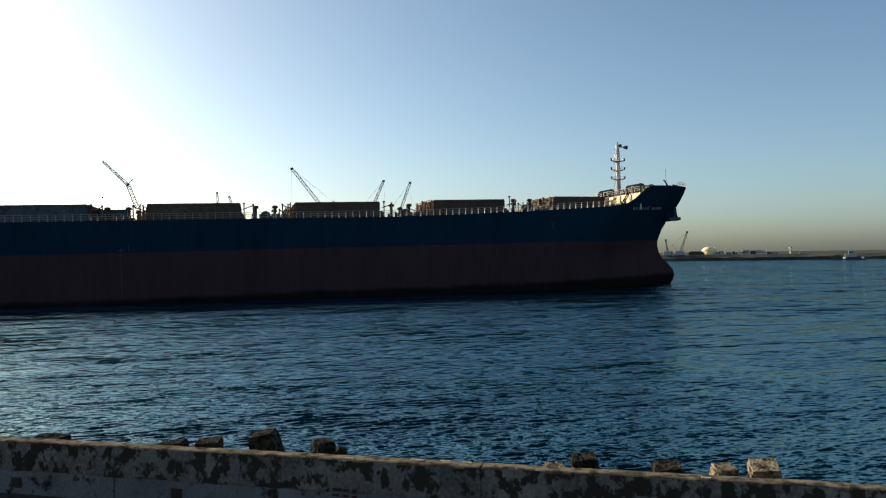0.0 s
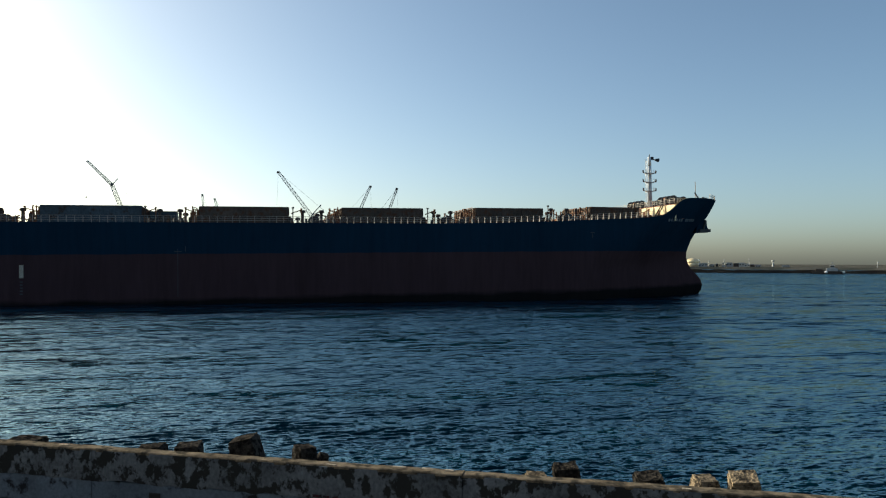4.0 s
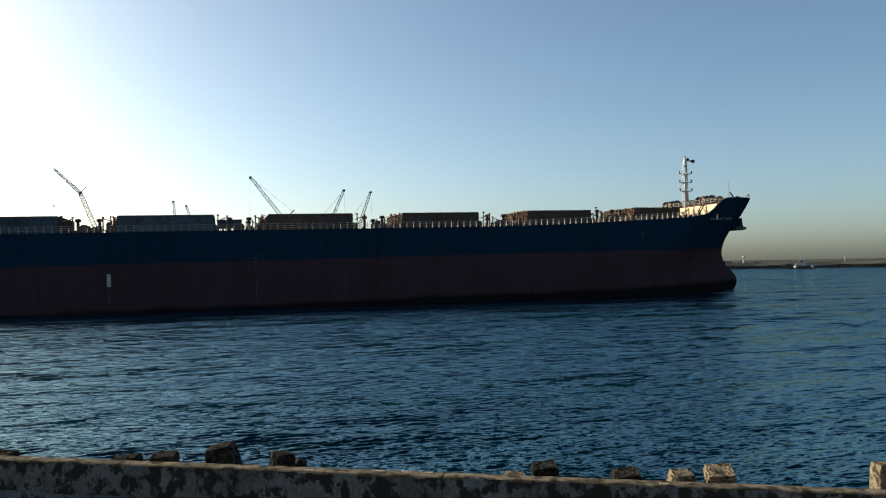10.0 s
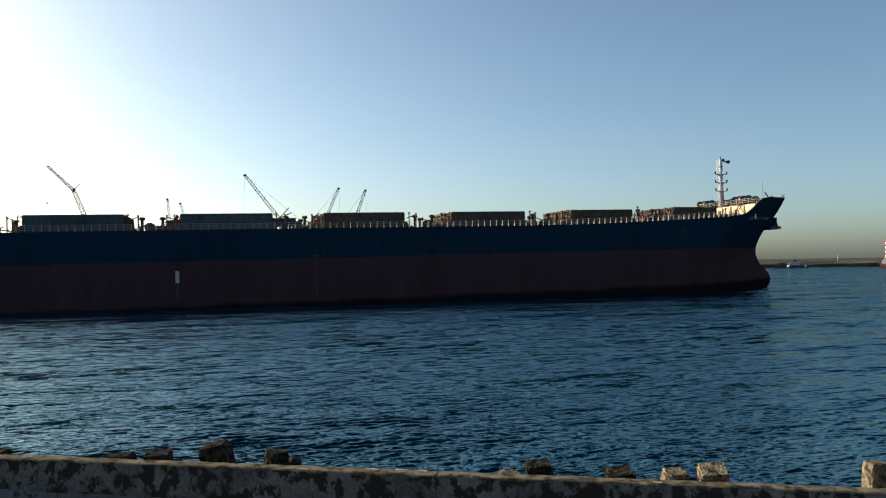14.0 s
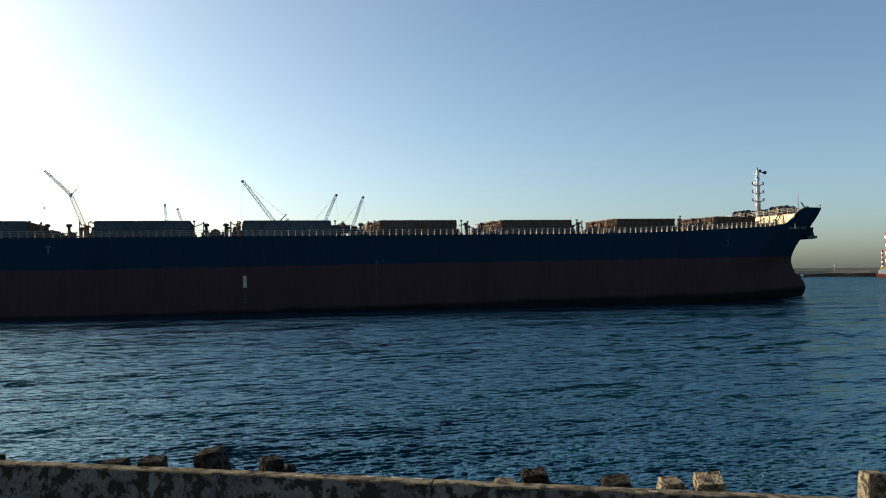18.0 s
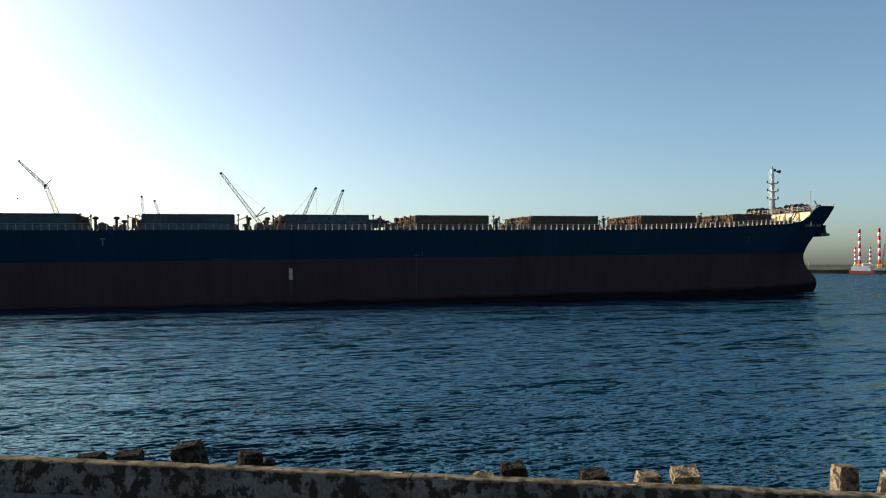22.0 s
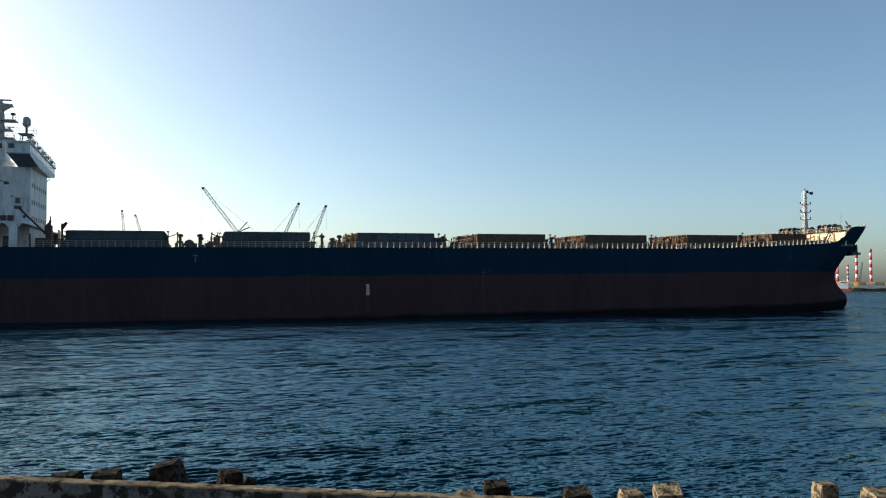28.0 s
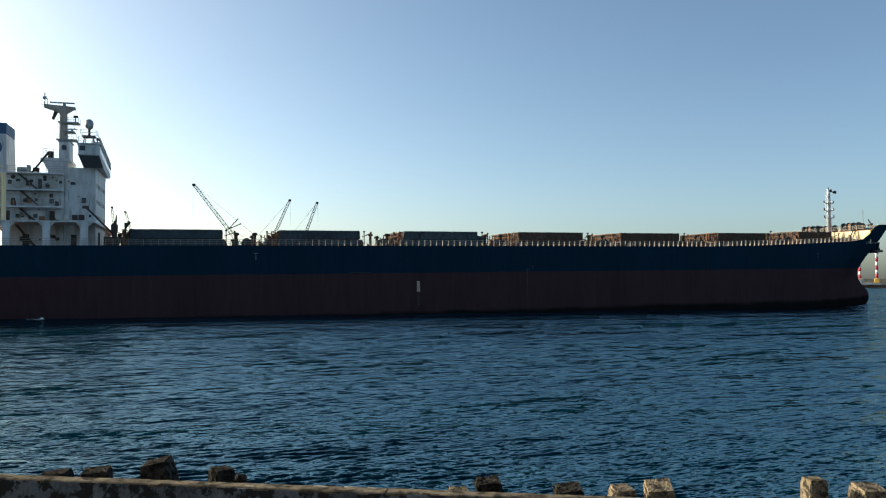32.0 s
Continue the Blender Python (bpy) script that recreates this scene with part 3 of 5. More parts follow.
def mushroom(height, r):
    return Solid().spin(0, 0, 0, [(r * 0.62, 0), (r * 0.62, 0.15), (r * 0.5, 0.16), (r * 0.5, height - 0.55), (r, height - 0.5), (r * 1.06, height - 0.3), (r * 0.9, height - 0.08), (r * 0.4, height)], 12)


HATCH_ENDS = [(-95.4, -80.0), (-69.9, -54.8), (-45.9, -30.7), (-21.6, -6.8), (2.5, 17.3), (27.4, 41.0), (50.8, 61.0)]


def end_frames(ship, x0, z, half, seed):
    """Rusty walkway frames, pipes, ladders and boxes that crowd the after end of a hatch."""
    rng = random.Random(40 + seed)
    y = -half - 1.2
    while y < half + 1.0:
        d, h = rng.uniform(0.5, 1.5), rng.choice((1.3, 2.0, 2.6, 3.1, 3.2))
        s = Solid().box(x0 - d - 0.09, x0 - d + 0.09, y - 0.09, y + 0.09, z - 0.05, z + h)
        if rng.random() < 0.6:
            s.tube((x0 - d, y, z + h - 0.1), (x0 - 0.4, y, z + h - 0.3), 0.07, 5)
        if rng.random() < 0.5:
            s.tube((x0 - d, y, z + h * 0.9), (x0 - d - rng.uniform(-0.8, 0.8), y + rng.uniform(0.5, 1.4), z + 0.2), 0.07, 5)
        part("frame_post", s, RUST, ship)
        y += rng.uniform(0.7, 1.5)
    for h, d in ((3.2, 0.7), (2.35, 1.1), (1.05, 1.5)):
        a, b = sorted((rng.uniform(-half - 1, -1), rng.uniform(1, half + 1)))
        part("walkway_rail", Solid().tube((x0 - d, a, z + h), (x0 - d, b, z + h), 0.08, 5), RUST, ship)
    for j in range(6):
        y, w, h = rng.uniform(-half - 0.5, half - 1), rng.uniform(0.5, 1.3), rng.uniform(0.6, 1.6)
        d, b = rng.uniform(0.7, 1.4), rng.choice((0.0, 0.0, 0.9, 1.4))
        s = Solid().cbox(x0 - d - 0.5, x0 - d, y, y + w, z + b - 0.05, z + b + h, 0.05)
        if b:
            s.box(x0 - d - 0.3, x0 - d - 0.2, y + w / 2 - 0.05, y + w / 2 + 0.05, z - 0.05, z + b)
        part("deck_locker", s, (RUST, DARK, DARKBROWN)[j % 3], ship)


def hatches(ship):
    half = 6.8
    for k, (x0, x1) in enumerate(HATCH_ENDS):
        x0, x1 = x0 + 0.22, x1 + 0.22
        paint = HATCH if k < 3 else HATCH_BROWN
        z = (13.02, 13.02, 13.02, 13.02, 13.02, 13.22, 13.72)[k]
        coam = part("hatch_coaming", Solid().cbox(x0 - 0.35, x1 + 0.35, -half - 0.25, half + 0.25, DECK_Z - 0.1, z + 1.55, 0.04), paint, ship, "weathered steel hatch coaming")
        # stays round the coaming
        stay = Solid().prism([(0, 0), (0.75, 0), (0.2, 1.35), (0, 1.5)], -0.03, 0.03).mesh("coaming_stay", paint)
        end_stay = Solid().prism([(0, 0), (0.75, 0), (0.2, 1.35), (0, 1.5)], -0.035, 0.035).mesh("end_stay", RUST)
        n = 8
        for j in range(n + 1):
            x = x0 + (x1 - x0) * j / n
            o = part("coaming_stay", stay, paint, coam)
            o.matrix_local = pose(x, -half - 0.25, z, 0, 0, -90)
        for j in range(9):
            y = -half + 2 * half * j / 8
            o = part("end_stay", end_stay, RUST, coam)
            o.matrix_local = pose(x0 - 0.35, y, z, 0, 0, 180)
            o = part("end_stay", end_stay, RUST, coam)
            o.matrix_local = pose(x1 + 0.35, y, z, 0, 0, 0)
        # end bulkheads are dark brown, for the shaded openings between the frames
        part("end_plate", Solid().box(x0 - 0.40, x0 - 0.353, -half - 0.2, half + 0.2, z + 0.05, z + 1.5), DARKBROWN, coam, "dark brown end plate behind the frames")
        end_frames(ship, x0, z, half, k)
        # two side-rolling cover panels, ribbed along the skirt
        for side in (-1, 1):
            y0, y1 = (-half, -0.06) if side < 0 else (0.06, half)
            cover = part("hatch_cover", Solid().cbox(x0, x1, y0, y1, z + 1.62, z + 3.25, 0.06), paint, ship, "dark weathered steel hatch cover" if k < 3 else "rust-stained brown steel hatch cover")
            rib = Solid()
            ye = y0 if side < 0 else y1
            for j in range(17):
                x = x0 + 0.3 + (x1 - x0 - 0.6) * j / 16
                rib.box(x - 0.04, x + 0.04, min(ye, ye + side * 0.09), max(ye, ye + side * 0.09), z + 1.75, z + 2.95)
            rib.box(x0 + 0.05, x1 - 0.05, min(ye, ye + side * 0.14), max(ye, ye + side * 0.14), z + 2.97, z + 3.07)
            part("stiffener", rib, paint, cover)
            for xe, e in ((x0, -1), (x1, 1)):
                er = Solid()
                for j in range(7):
                    y = y0 + 0.3 + (y1 - y0 - 0.6) * j / 6
                    er.box(min(xe, xe + e * 0.12), max(xe, xe + e * 0.12), y - 0.05, y + 0.05, z + 1.7, z + 3.1)
                er.box(min(xe + e * 0.004, xe + e * 0.03), max(xe + e * 0.004, xe + e * 0.03), y0 + 0.1, y1 - 0.1, z + 1.72, z + 3.15)
                part("end_stiffener", er, DARKBROWN, cover, "dark brown ribbed cover end")
        # stopper posts with a raking brace at each corner, and rolling rams
        for e, xe in ((-1, x0), (1, x1)):
            for side in ((-1,) if e > 0 else (-1, 1)):
                s = Solid().tube((xe + e * 2.2, side * half, z - 0.05), (xe + e * 2.2, side * half, z + 2.9), 0.12, 6)
                s.tube((xe + e * 2.2, side * half, z + 2.75), (xe + e * 0.42, side * half, z + 2.1), 0.09, 5)
                s.tube((xe + e * 2.2, side * half, z + 1.1), (xe + e * 1.5, side * (half - 0.3), z - 0.05), 0.07, 5)
                s.box(xe + e * 2.2 - 0.16, xe + e * 2.2 + 0.16, side * half - 0.16, side * half + 0.16, z + 2.8, z + 3.05)
                part("stopper_post", s, RUST, ship)


def deck_gear(ship):
    """Vents, fairleads, pipes and frames between the hatches."""
    rng = random.Random(11)
    tall, low = mushroom(2.95, 0.5).mesh("vent", DARK), mushroom(2.2, 0.45).mesh("vent", DARK)
    for k, (x0, x1) in enumerate(HATCH_ENDS[:-1]):
        z = lerp(EDGE, x1 + 5)
        for me, dx, y in ((tall, 6.1, -4.5), (tall, 2.8, -4.5), (tall, 6.3, 5.2), (low, 2.6, 4.8)):
            o = part("mushroom_vent", me, DARK, ship, "dark mushroom ventilator")
            o.matrix_local = pose(x1 + dx, y, z - 0.05)
        if k == 2:
            # stores box carried on legs ahead of the hatch
            s = Solid().cbox(x1 + 0.7, x1 + 5.0, 0.6, 5.4, z + 1.4, z + 2.75, 0.06).box(x1 + 0.6, x1 + 5.1, 0.5, 5.5, z + 2.754, z + 2.84)
            for px in (x1 + 0.9, x1 + 2.8, x1 + 4.8):
                for py in (0.8, 5.2):
                    s.tube((px, py, z - 0.05), (px, py, z + 1.45), 0.12, 5)
            part("stores_platform", s, HATCH, ship, "dark steel stores box on legs")
        # winch with drums
        s = Solid().tube((x1 + 4.4, -8.9, z + 0.85), (x1 + 4.4, -6.6, z + 0.85), 0.55, 10)
        s.tube((x1 + 4.4, -9.0, z + 0.85), (x1 + 4.4, -8.8, z + 0.85), 0.85, 12).tube((x1 + 4.4, -6.7, z + 0.85), (x1 + 4.4, -6.5, z + 0.85), 0.85, 12)
        s.box(x1 + 3.7, x1 + 5.1, -9.0, -5.6, z - 0.05, z + 0.35).box(x1 + 3.9, x1 + 4.9, -6.4, -5.4, z + 0.3, z + 1.4)
        part("mooring_winch", s, DARK, ship)
        for _ in range(9):
            x, y, h = x1 + rng.uniform(1.2, 8.2), rng.uniform(-12, 2), rng.uniform(0.4, 1.5)
            part("deck_pipe", Solid().tube((x, y, z - 0.05), (x, y, z + h), rng.uniform(0.06, 0.2), 6), DARK, ship)
        for j, x in enumerate((x1 + 3.0, x1 + 6.6)):
            s = Solid().box(x - 0.9, x + 0.9, -15.4, -14.8, z - 0.05, z + 0.12).tube((x - 0.5, -15.1, z), (x - 0.5, -15.1, z + 0.75), 0.24, 8).tube((x + 0.5, -15.1, z), (x + 0.5, -15.1, z + 0.75), 0.24, 8)
            part("bollard", s, BLACK, ship)
        # rust-red pipe runs, boxes and valve stands across the deck
        for j in range(7 if k > 2 else 3):
            y = -12.5 + 3.6 * j + rng.uniform(-0.6, 0.6)
            x, h = x1 + rng.uniform(4.2, 8.0), rng.uniform(0.5, 1.2)
            s = Solid().cbox(x - rng.uniform(0.3, 0.8), x + rng.uniform(0.3, 0.7), y - 0.5, y + 0.6, z - 0.05, z + h, 0.04).tube((x, y, z + h - 0.1), (x + rng.uniform(-1.2, 1.2), y + 0.3, z + h + rng.uniform(0.2, 0.5)), 0.09, 5)
            part("deck_machinery", s, RUST if j % 3 == 1 else DARK, ship, "rust-red deck machinery" if j % 3 == 1 else "dark deck machinery")
        for j in range(3):
            x, h = x1 + 4.6 + 0.9 * j, 0.45 + 0.3 * j
            s = Solid().tube((x, -11.5, z + h), (x, 11.5, z + h), 0.11, 6)
            for y in (-11, -5.5, 0, 5.5, 11):
                s.tube((x, y, z - 0.05), (x, y, z + h), 0.08, 5)
            part("cross_pipe", s, RUST, ship)
        # lamp post beside the cover
        s = Solid().tube((x1 + 0.9, -7.6, z - 0.05), (x1 + 0.9, -7.6, z + 3.0), 0.09, 6).box(x1 + 0.7, x1 + 1.1, -7.75, -7.45, z + 2.95, z + 3.2)
        part("deck_light", s, DARK, ship)


def railing(ship):
    """Stanchions along both deck edges with three rails."""
    post = Solid().box(-0.03, 0.03, -0.07, 0.07, 0, 1.06).add([(-0.02, 0.07, 0), (-0.02, 0.34, 0), (-0.02, 0.07, 0.85), (0.02, 0.07, 0), (0.02, 0.34, 0), (0.02, 0.07, 0.85)], [(0, 1, 2), (5, 4, 3), (0, 3, 4, 1), (1, 4, 5, 2), (2, 5, 3, 0)]).mesh("stanchion", RAIL)
    y_of, z_of = (lambda x: half_breadth(x, lerp(EDGE, x)) - 0.28), (lambda x: lerp(EDGE, x))
    for side in (-1, 1):
        bar = rails(Solid(), -98, 59.4, side, (0.36, 0.7, 1.04), z_of, y_of)
        fence = part("deck_railing", bar, RAIL, ship, "pale painted deck railing")
        x = -98.0
        while x < 59.4:
            o = part("stanchion", post, RAIL, fence)
            o.matrix_local = pose(x, side * y_of(x), z_of(x) - 0.03, 0, 0, 0 if side < 0 else 180)
            x += 1.14


def foremast(ship):
    x, z = 67.75, 17.2
    mast = part("foremast", Solid().tube((x, 0, z - 0.1), (x, 0, 26.4), 0.50, 12, 0.40).tube((x, 0, 26.4), (x, 0, 28.4), 0.40, 10, 0.34), WHITE, ship, "white tubular foremast with lamp brackets", True)
    part("ladder", Solid().box(x - 0.85, x - 0.79, -0.25, -0.19, z, 28.0).box(x - 0.85, x - 0.79, 0.19, 0.25, z, 28.0), WHITE, mast)
    s = Solid()
    for k in range(26):
        s.tube((x - 0.82, -0.22, z + 0.4 + 0.4 * k), (x - 0.82, 0.22, z + 0.4 + 0.4 * k), 0.025, 4)
    part("rung", s, WHITE, mast)
    for zz in (25.3, 23.4, 21.5):
        s = Solid().spin(x, 0, zz - 0.5, [(1.0, 0), (1.05, 0.09)], 10)
        for k in range(10):
            a = 2 * math.pi * k / 10
            s.tube((x + math.cos(a), math.sin(a), zz - 0.45), (x + math.cos(a), math.sin(a), zz + 0.3), 0.03, 4)
        p = part("platform", s, WHITE, mast)
        for e in (-1, 1):
            s = Solid().tube((x, 0, zz - 0.45), (x + e * 1.45, 0, zz - 0.3), 0.08, 5).tube((x + e * 1.45, 0, zz - 0.35), (x + e * 1.55, 0, zz + 0.25), 0.16, 8)
            part("mast_lamp", s, DARK, p)
    s = Solid().tube((x, 0, 27.95), (x + 1.7, 0, 27.85), 0.1, 6).tube((x + 1.25, 0, 27.85), (x + 2.2, 0, 27.8), 0.18, 10, 0.42)
    part("fog_horn", s, BLACK, mast, "black fog horn trumpet")
    part("masthead_light", Solid().tube((x, 0, 28.3), (x, 0, 29.0), 0.12, 6).spin(x + 0.7, 0, 27.9, [(0.3, 0), (0.32, 0.45), (0.2, 0.6)], 8), BLACK, mast)


def forecastle(ship):
    z = 17.2
    deck = part("forecastle_deck", deck_mesh(64.0, 80.6, lambda x: z, 0.6), DECK, ship)
    # cream bulkhead that faces aft
    b = half_breadth(64.1, 16) - 0.4
    bulk = part("forecastle_bulkhead", Solid().box(64.0, 64.25, -b, -3.0, 13.9, z - 0.16), CREAM, ship, "cream-painted forecastle bulkhead lit by the sun")
    # port part of the same bulkhead, coloured dark in place of gear hiding it
    part("stores_bulkhead", Solid().box(64.0, 64.25, -2.996, b, 13.9, z - 0.16), DARKBROWN, ship, "dark brown port part of the forecastle bulkhead")
    for y in (-9.5, -4):
        part("bulkhead_door", Solid().cbox(63.90, 63.996, y - 0.45, y + 0.45, 14.3, 16.3, 0.03), RUST, bulk, "rusty steel door")
    for y in (-12, -7.8, -5):
        part("bulkhead_stiffener", Solid().box(63.8, 63.997, y - 0.06, y + 0.06, 14.3, z - 0.2), CREAM, bulk)
    part("forecastle_ladder", Solid().tube((61.6, -11.4, 13.6), (64.0, -11.4, z + 0.1), 0.12, 5).tube((61.6, -10.6, 13.6), (64.0, -10.6, z + 0.1), 0.12, 5).box(62.6, 63.0, -11.4, -10.6, 15.1, 15.2), DARK, ship, "dark raking ladder to the forecastle")
    part("hose_locker", Solid().cbox(62.6, 63.7, -7.6, -6.2, 13.6, 15.4, 0.05), RUST, ship, "rust-red hose locker")
    part("foam_pipe", Solid().tube((63.3, -13.2, 14.9), (63.3, -1.0, 15.1), 0.14, 6), DARK, ship)
    # inner face of the bulwarks
    for side in (-1, 1):
        rows = []
        for k in range(25):
            x = 62.0 + (79.8 - 62.0) * k / 24
            t = lerp(EDGE, x) - 0.02
            y = max(0.0, half_breadth(x, t) - 0.40)
            y2 = max(0.0, half_breadth(x, min(z, t)) - 0.55)
            rows.append([(x, side * y, t), (x, side * max(0, y - 0.06), t), (x, side * max(0, y2 - 0.06), min(z, t) - 0.3), (x, side * y2, min(z, t) - 0.3)])
        part("bulwark_lining", band(Solid(), rows), CREAM, ship, "cream inner face of the bow bulwark")
        for k in range(7):
            x = 71 + 1.2 * k
            t, y = lerp(EDGE, x), half_breadth(x, lerp(EDGE, x))
            part("bulwark_stay", Solid().add([(x - 0.03, side * (y - 0.5), t - 0.1), (x - 0.03, side * (half_breadth(x, z) - 1.5), z), (x - 0.03, side * (half_breadth(x, z) - 0.7), z),
                                              (x + 0.03, side * (y - 0.5), t - 0.1), (x + 0.03, side * (half_breadth(x, z) - 1.5), z), (x + 0.03, side * (half_breadth(x, z) - 0.7), z)],
                                             [(0, 1, 2), (3, 5, 4), (0, 3, 4, 1), (1, 4, 5, 2), (2, 5, 3, 0)]), CREAM, ship)
    # railing on the break of the forecastle and along its sides
    s = Solid()
    for side in (-1, 1):
        for lv in (0.4, 0.75, 1.08):
            s.tube((64.1, side * 0.5, z + lv), (64.1, side * (b - 0.2), z + lv), 0.04, 4)
            s.tube((64.1, side * (b - 0.2), z + lv), (70.5, side * (half_breadth(70.5, z) - 0.5), z + lv), 0.04, 4)
        for k in range(9):
            x = 64.1 + 0.8 * k
            y = lerp([(64.1, b - 0.2), (70.5, half_breadth(70.5, z) - 0.5), (72, half_breadth(72, z) - 0.5)], x)
            s.tube((x, side * y, z), (x, side * y, z + 1.1), 0.05, 4)
        for k in range(9):
            y = 0.5 + (b - 0.7) * k / 8
            s.tube((64.1, side * y, z), (64.1, side * y, z + 1.1), 0.05, 4)
    part("forecastle_railing", s, RAIL, ship, "pale forecastle railing")
    s = Solid()
    for side in (-1, 1):
        for lv in (0.45, 0.8):
            for k in range(8):
                x0, x1 = 74.6 + k, 75.6 + k
                s.tube((x0, side * max(0.1, half_breadth(x0, 18.9) - 0.3), lerp(EDGE, x0) + lv), (x1, side * max(0.1, half_breadth(x1, 18.9) - 0.3), lerp(EDGE, x1) + lv), 0.035, 4)
        for k in range(9):
            x0 = 74.6 + k
            s.tube((x0, side * max(0.1, half_breadth(x0, 18.9) - 0.3), lerp(EDGE, x0) - 0.2), (x0, side * max(0.1, half_breadth(x0, 18.9) - 0.3), lerp(EDGE, x0) + 0.85), 0.04, 4)
    part("bow_railing", s, RAIL, ship)
    # windlasses and winches
    for x, y in ((71.6, -4.2), (71.6, 4.2), (67.9, -6.5), (68.3, 6.5)):
        w = part("windlass", Solid().tube((x, y - 2.2, z + 1.15), (x, y + 2.2, z + 1.15), 0.62, 12).box(x - 1.1, x + 1.1, y - 2.4, y + 2.4, z - 0.02, z + 0.45), BLACK, ship, "black mooring windlass on the forecastle", True)
        for e in (-2.2, -0.7, 0.7, 2.2):
            part("drum_flange", Solid().tube((x, y + e - 0.09, z + 1.15), (x, y + e + 0.09, z + 1.15), 1.12, 16), BLACK, w)
        part("gearbox", Solid().cbox(x - 0.7, x + 0.7, y - 0.45, y + 0.45, z + 0.4, z + 1.9, 0.08), RUST, w)
    part("jackstaff", Solid().tube((78.8, -0.2, z), (78.8, -0.2, 23.3), 0.10, 6, 0.06), RAIL, ship)
    part("bow_davit", Solid().tube((77.2, -4.6, 18.4), (75.6, -4.6, 20.5), 0.14, 6).tube((77.2, -4.6, z), (77.2, -4.6, 18.5), 0.16, 6), BLACK, ship)
    for x, y in ((80.6, -1.2), (79.2, -2.4), (81.4, 0.4)):
        part("fairlead", Solid().tube((x, y, 19.1), (x, y, 19.75), 0.3, 8), BLACK, ship)
    # bolster and stowed anchor under the flare
    for side in (-1, 1):
        bol = part("anchor_bolster", Solid().add([(77.0, side * 1.3, 11.9), (81.1, side * 1.5, 12.05), (80.5, side * 1.4, 13.2), (80.7, side * 1.3, 14.4), (79.4, side * 1.3, 14.9), (77.6, side * 1.3, 14.6),
                                              (77.0, side * 3.6, 11.9), (80.3, side * 3.3, 12.1), (79.9, side * 3.2, 13.2), (79.9, side * 3.0, 14.4), (78.8, side * 3.1, 14.9), (77.2, side * 3.5, 14.6)],
                                             [(0, 1, 2, 3, 4, 5), (6, 11, 10, 9, 8, 7), (0, 6, 7, 1), (1, 7, 8, 2), (2, 8, 9, 3), (3, 9, 10, 4), (4, 10, 11, 5), (5, 11, 6, 0)]), HULL, ship, "dark anchor bolster under the bow flare")
        part("anchor", Solid().tube((78.8, side * 3.5, 12.6), (79.2, side * 3.7, 14.6), 0.22, 6).box(77.8, 80.4, side * 3.4 - 0.3, side * 3.4 + 0.3, 12.1, 12.7), BLACK, bol)


def hull_marks(ship, hull):
    y = -BEAM - 0.006
    part("draught_board", Solid().box(-46.12, -45.56, y - 0.02, y, 4.68, 6.6), LIME, hull, "pale rectangular draught board")
    for k in range(5):
        part("draught_figure", Solid().box(-46.05, -45.65, y - 0.01, y, 2.2 + 0.45 * k, 2.4 + 0.45 * k), FAINT, hull)
    part("pilot_line", Solid().box(-24.12, -24.04, y - 0.01, y, 1.4, 8.9), FAINT, hull, "thin pale vertical scale")
    part("load_mark", Solid().box(-24.6, -23.5, y - 0.02, y - 0.012, 8.4, 8.52), FAINT, hull)
    part("load_line", Solid().box(-23.0, -22.9, y - 0.02, y - 0.012, 8.4, 9.3), FAINT, hull)
    for x, z in ((-74.55, 10.6), (46.6, 10.4)):
        yy = -half_breadth(x, z + 0.5) - 0.03
        part("tug_mark", Solid().box(x - 0.4, x + 0.4, yy - 0.02, yy, z + 1.0, z + 1.14).box(x - 0.07, x + 0.07, yy - 0.02, yy, z, z + 0.9), LETTER if x < 0 else FAINT, hull, "small white tug push mark")
    part("scuff", Solid().box(-58.5, -54.5, y - 0.006, y, 8.22, 8.29), FAINT, hull, "pale rubbed paint streak")
    # unreadable name at the bow as bars
    x = 62.4
    for k, w in enumerate((0.5, 0.42, 0.5, 0.42, 0.42, 0.5, 0, 0.55, 0.42, 0.5, 0.42, 0.5)):
        if w:
            for side in (-1,):
                z = 13.75 + 0.028 * (x - 62.4)
                ya, yb = -half_breadth(x, z), -half_breadth(x + w, z)
                yc, yd = -half_breadth(x, z + 0.5), -half_breadth(x + w, z + 0.5)
                part("name_bar", Solid().add([(x, ya - 0.02, z), (x + w, yb - 0.02, z), (x + w, yd - 0.02, z + 0.5), (x, yc - 0.02, z + 0.5),
                                              (x, ya - 0.05, z), (x + w, yb - 0.05, z), (x + w, yd - 0.05, z + 0.5), (x, yc - 0.05, z + 0.5)],
                                             [(0, 1, 2, 3), (7, 6, 5, 4), (0, 4, 5, 1), (1, 5, 6, 2), (2, 6, 7, 3), (3, 7, 4, 0)]), LETTER, hull, "faint name lettering as a bar")
        x += 0.74
    # cooling water outlet with its thin jet
    part("discharge_jet", Solid().tube((-107.0, -BEAM - 0.12, 1.45), (-114.5, -BEAM - 0.5, 1.42), 0.10, 6, 0.05), MARK, hull, "white jet of cooling water")
    part("outlet", Solid().tube((-106.9, -BEAM + 0.02, 1.5), (-106.9, -BEAM - 0.14, 1.5), 0.28, 10), MARK, hull)


def window_row(parent, xs, y, z, w, h, side=-1):
    me = Solid().cbox(-w / 2, w / 2, -0.04, 0.04, 0, h, 0.015).mesh("window", GLASS)
    for x in xs:
        part("window", me, GLASS, parent).matrix_local = pose(x, y, z)


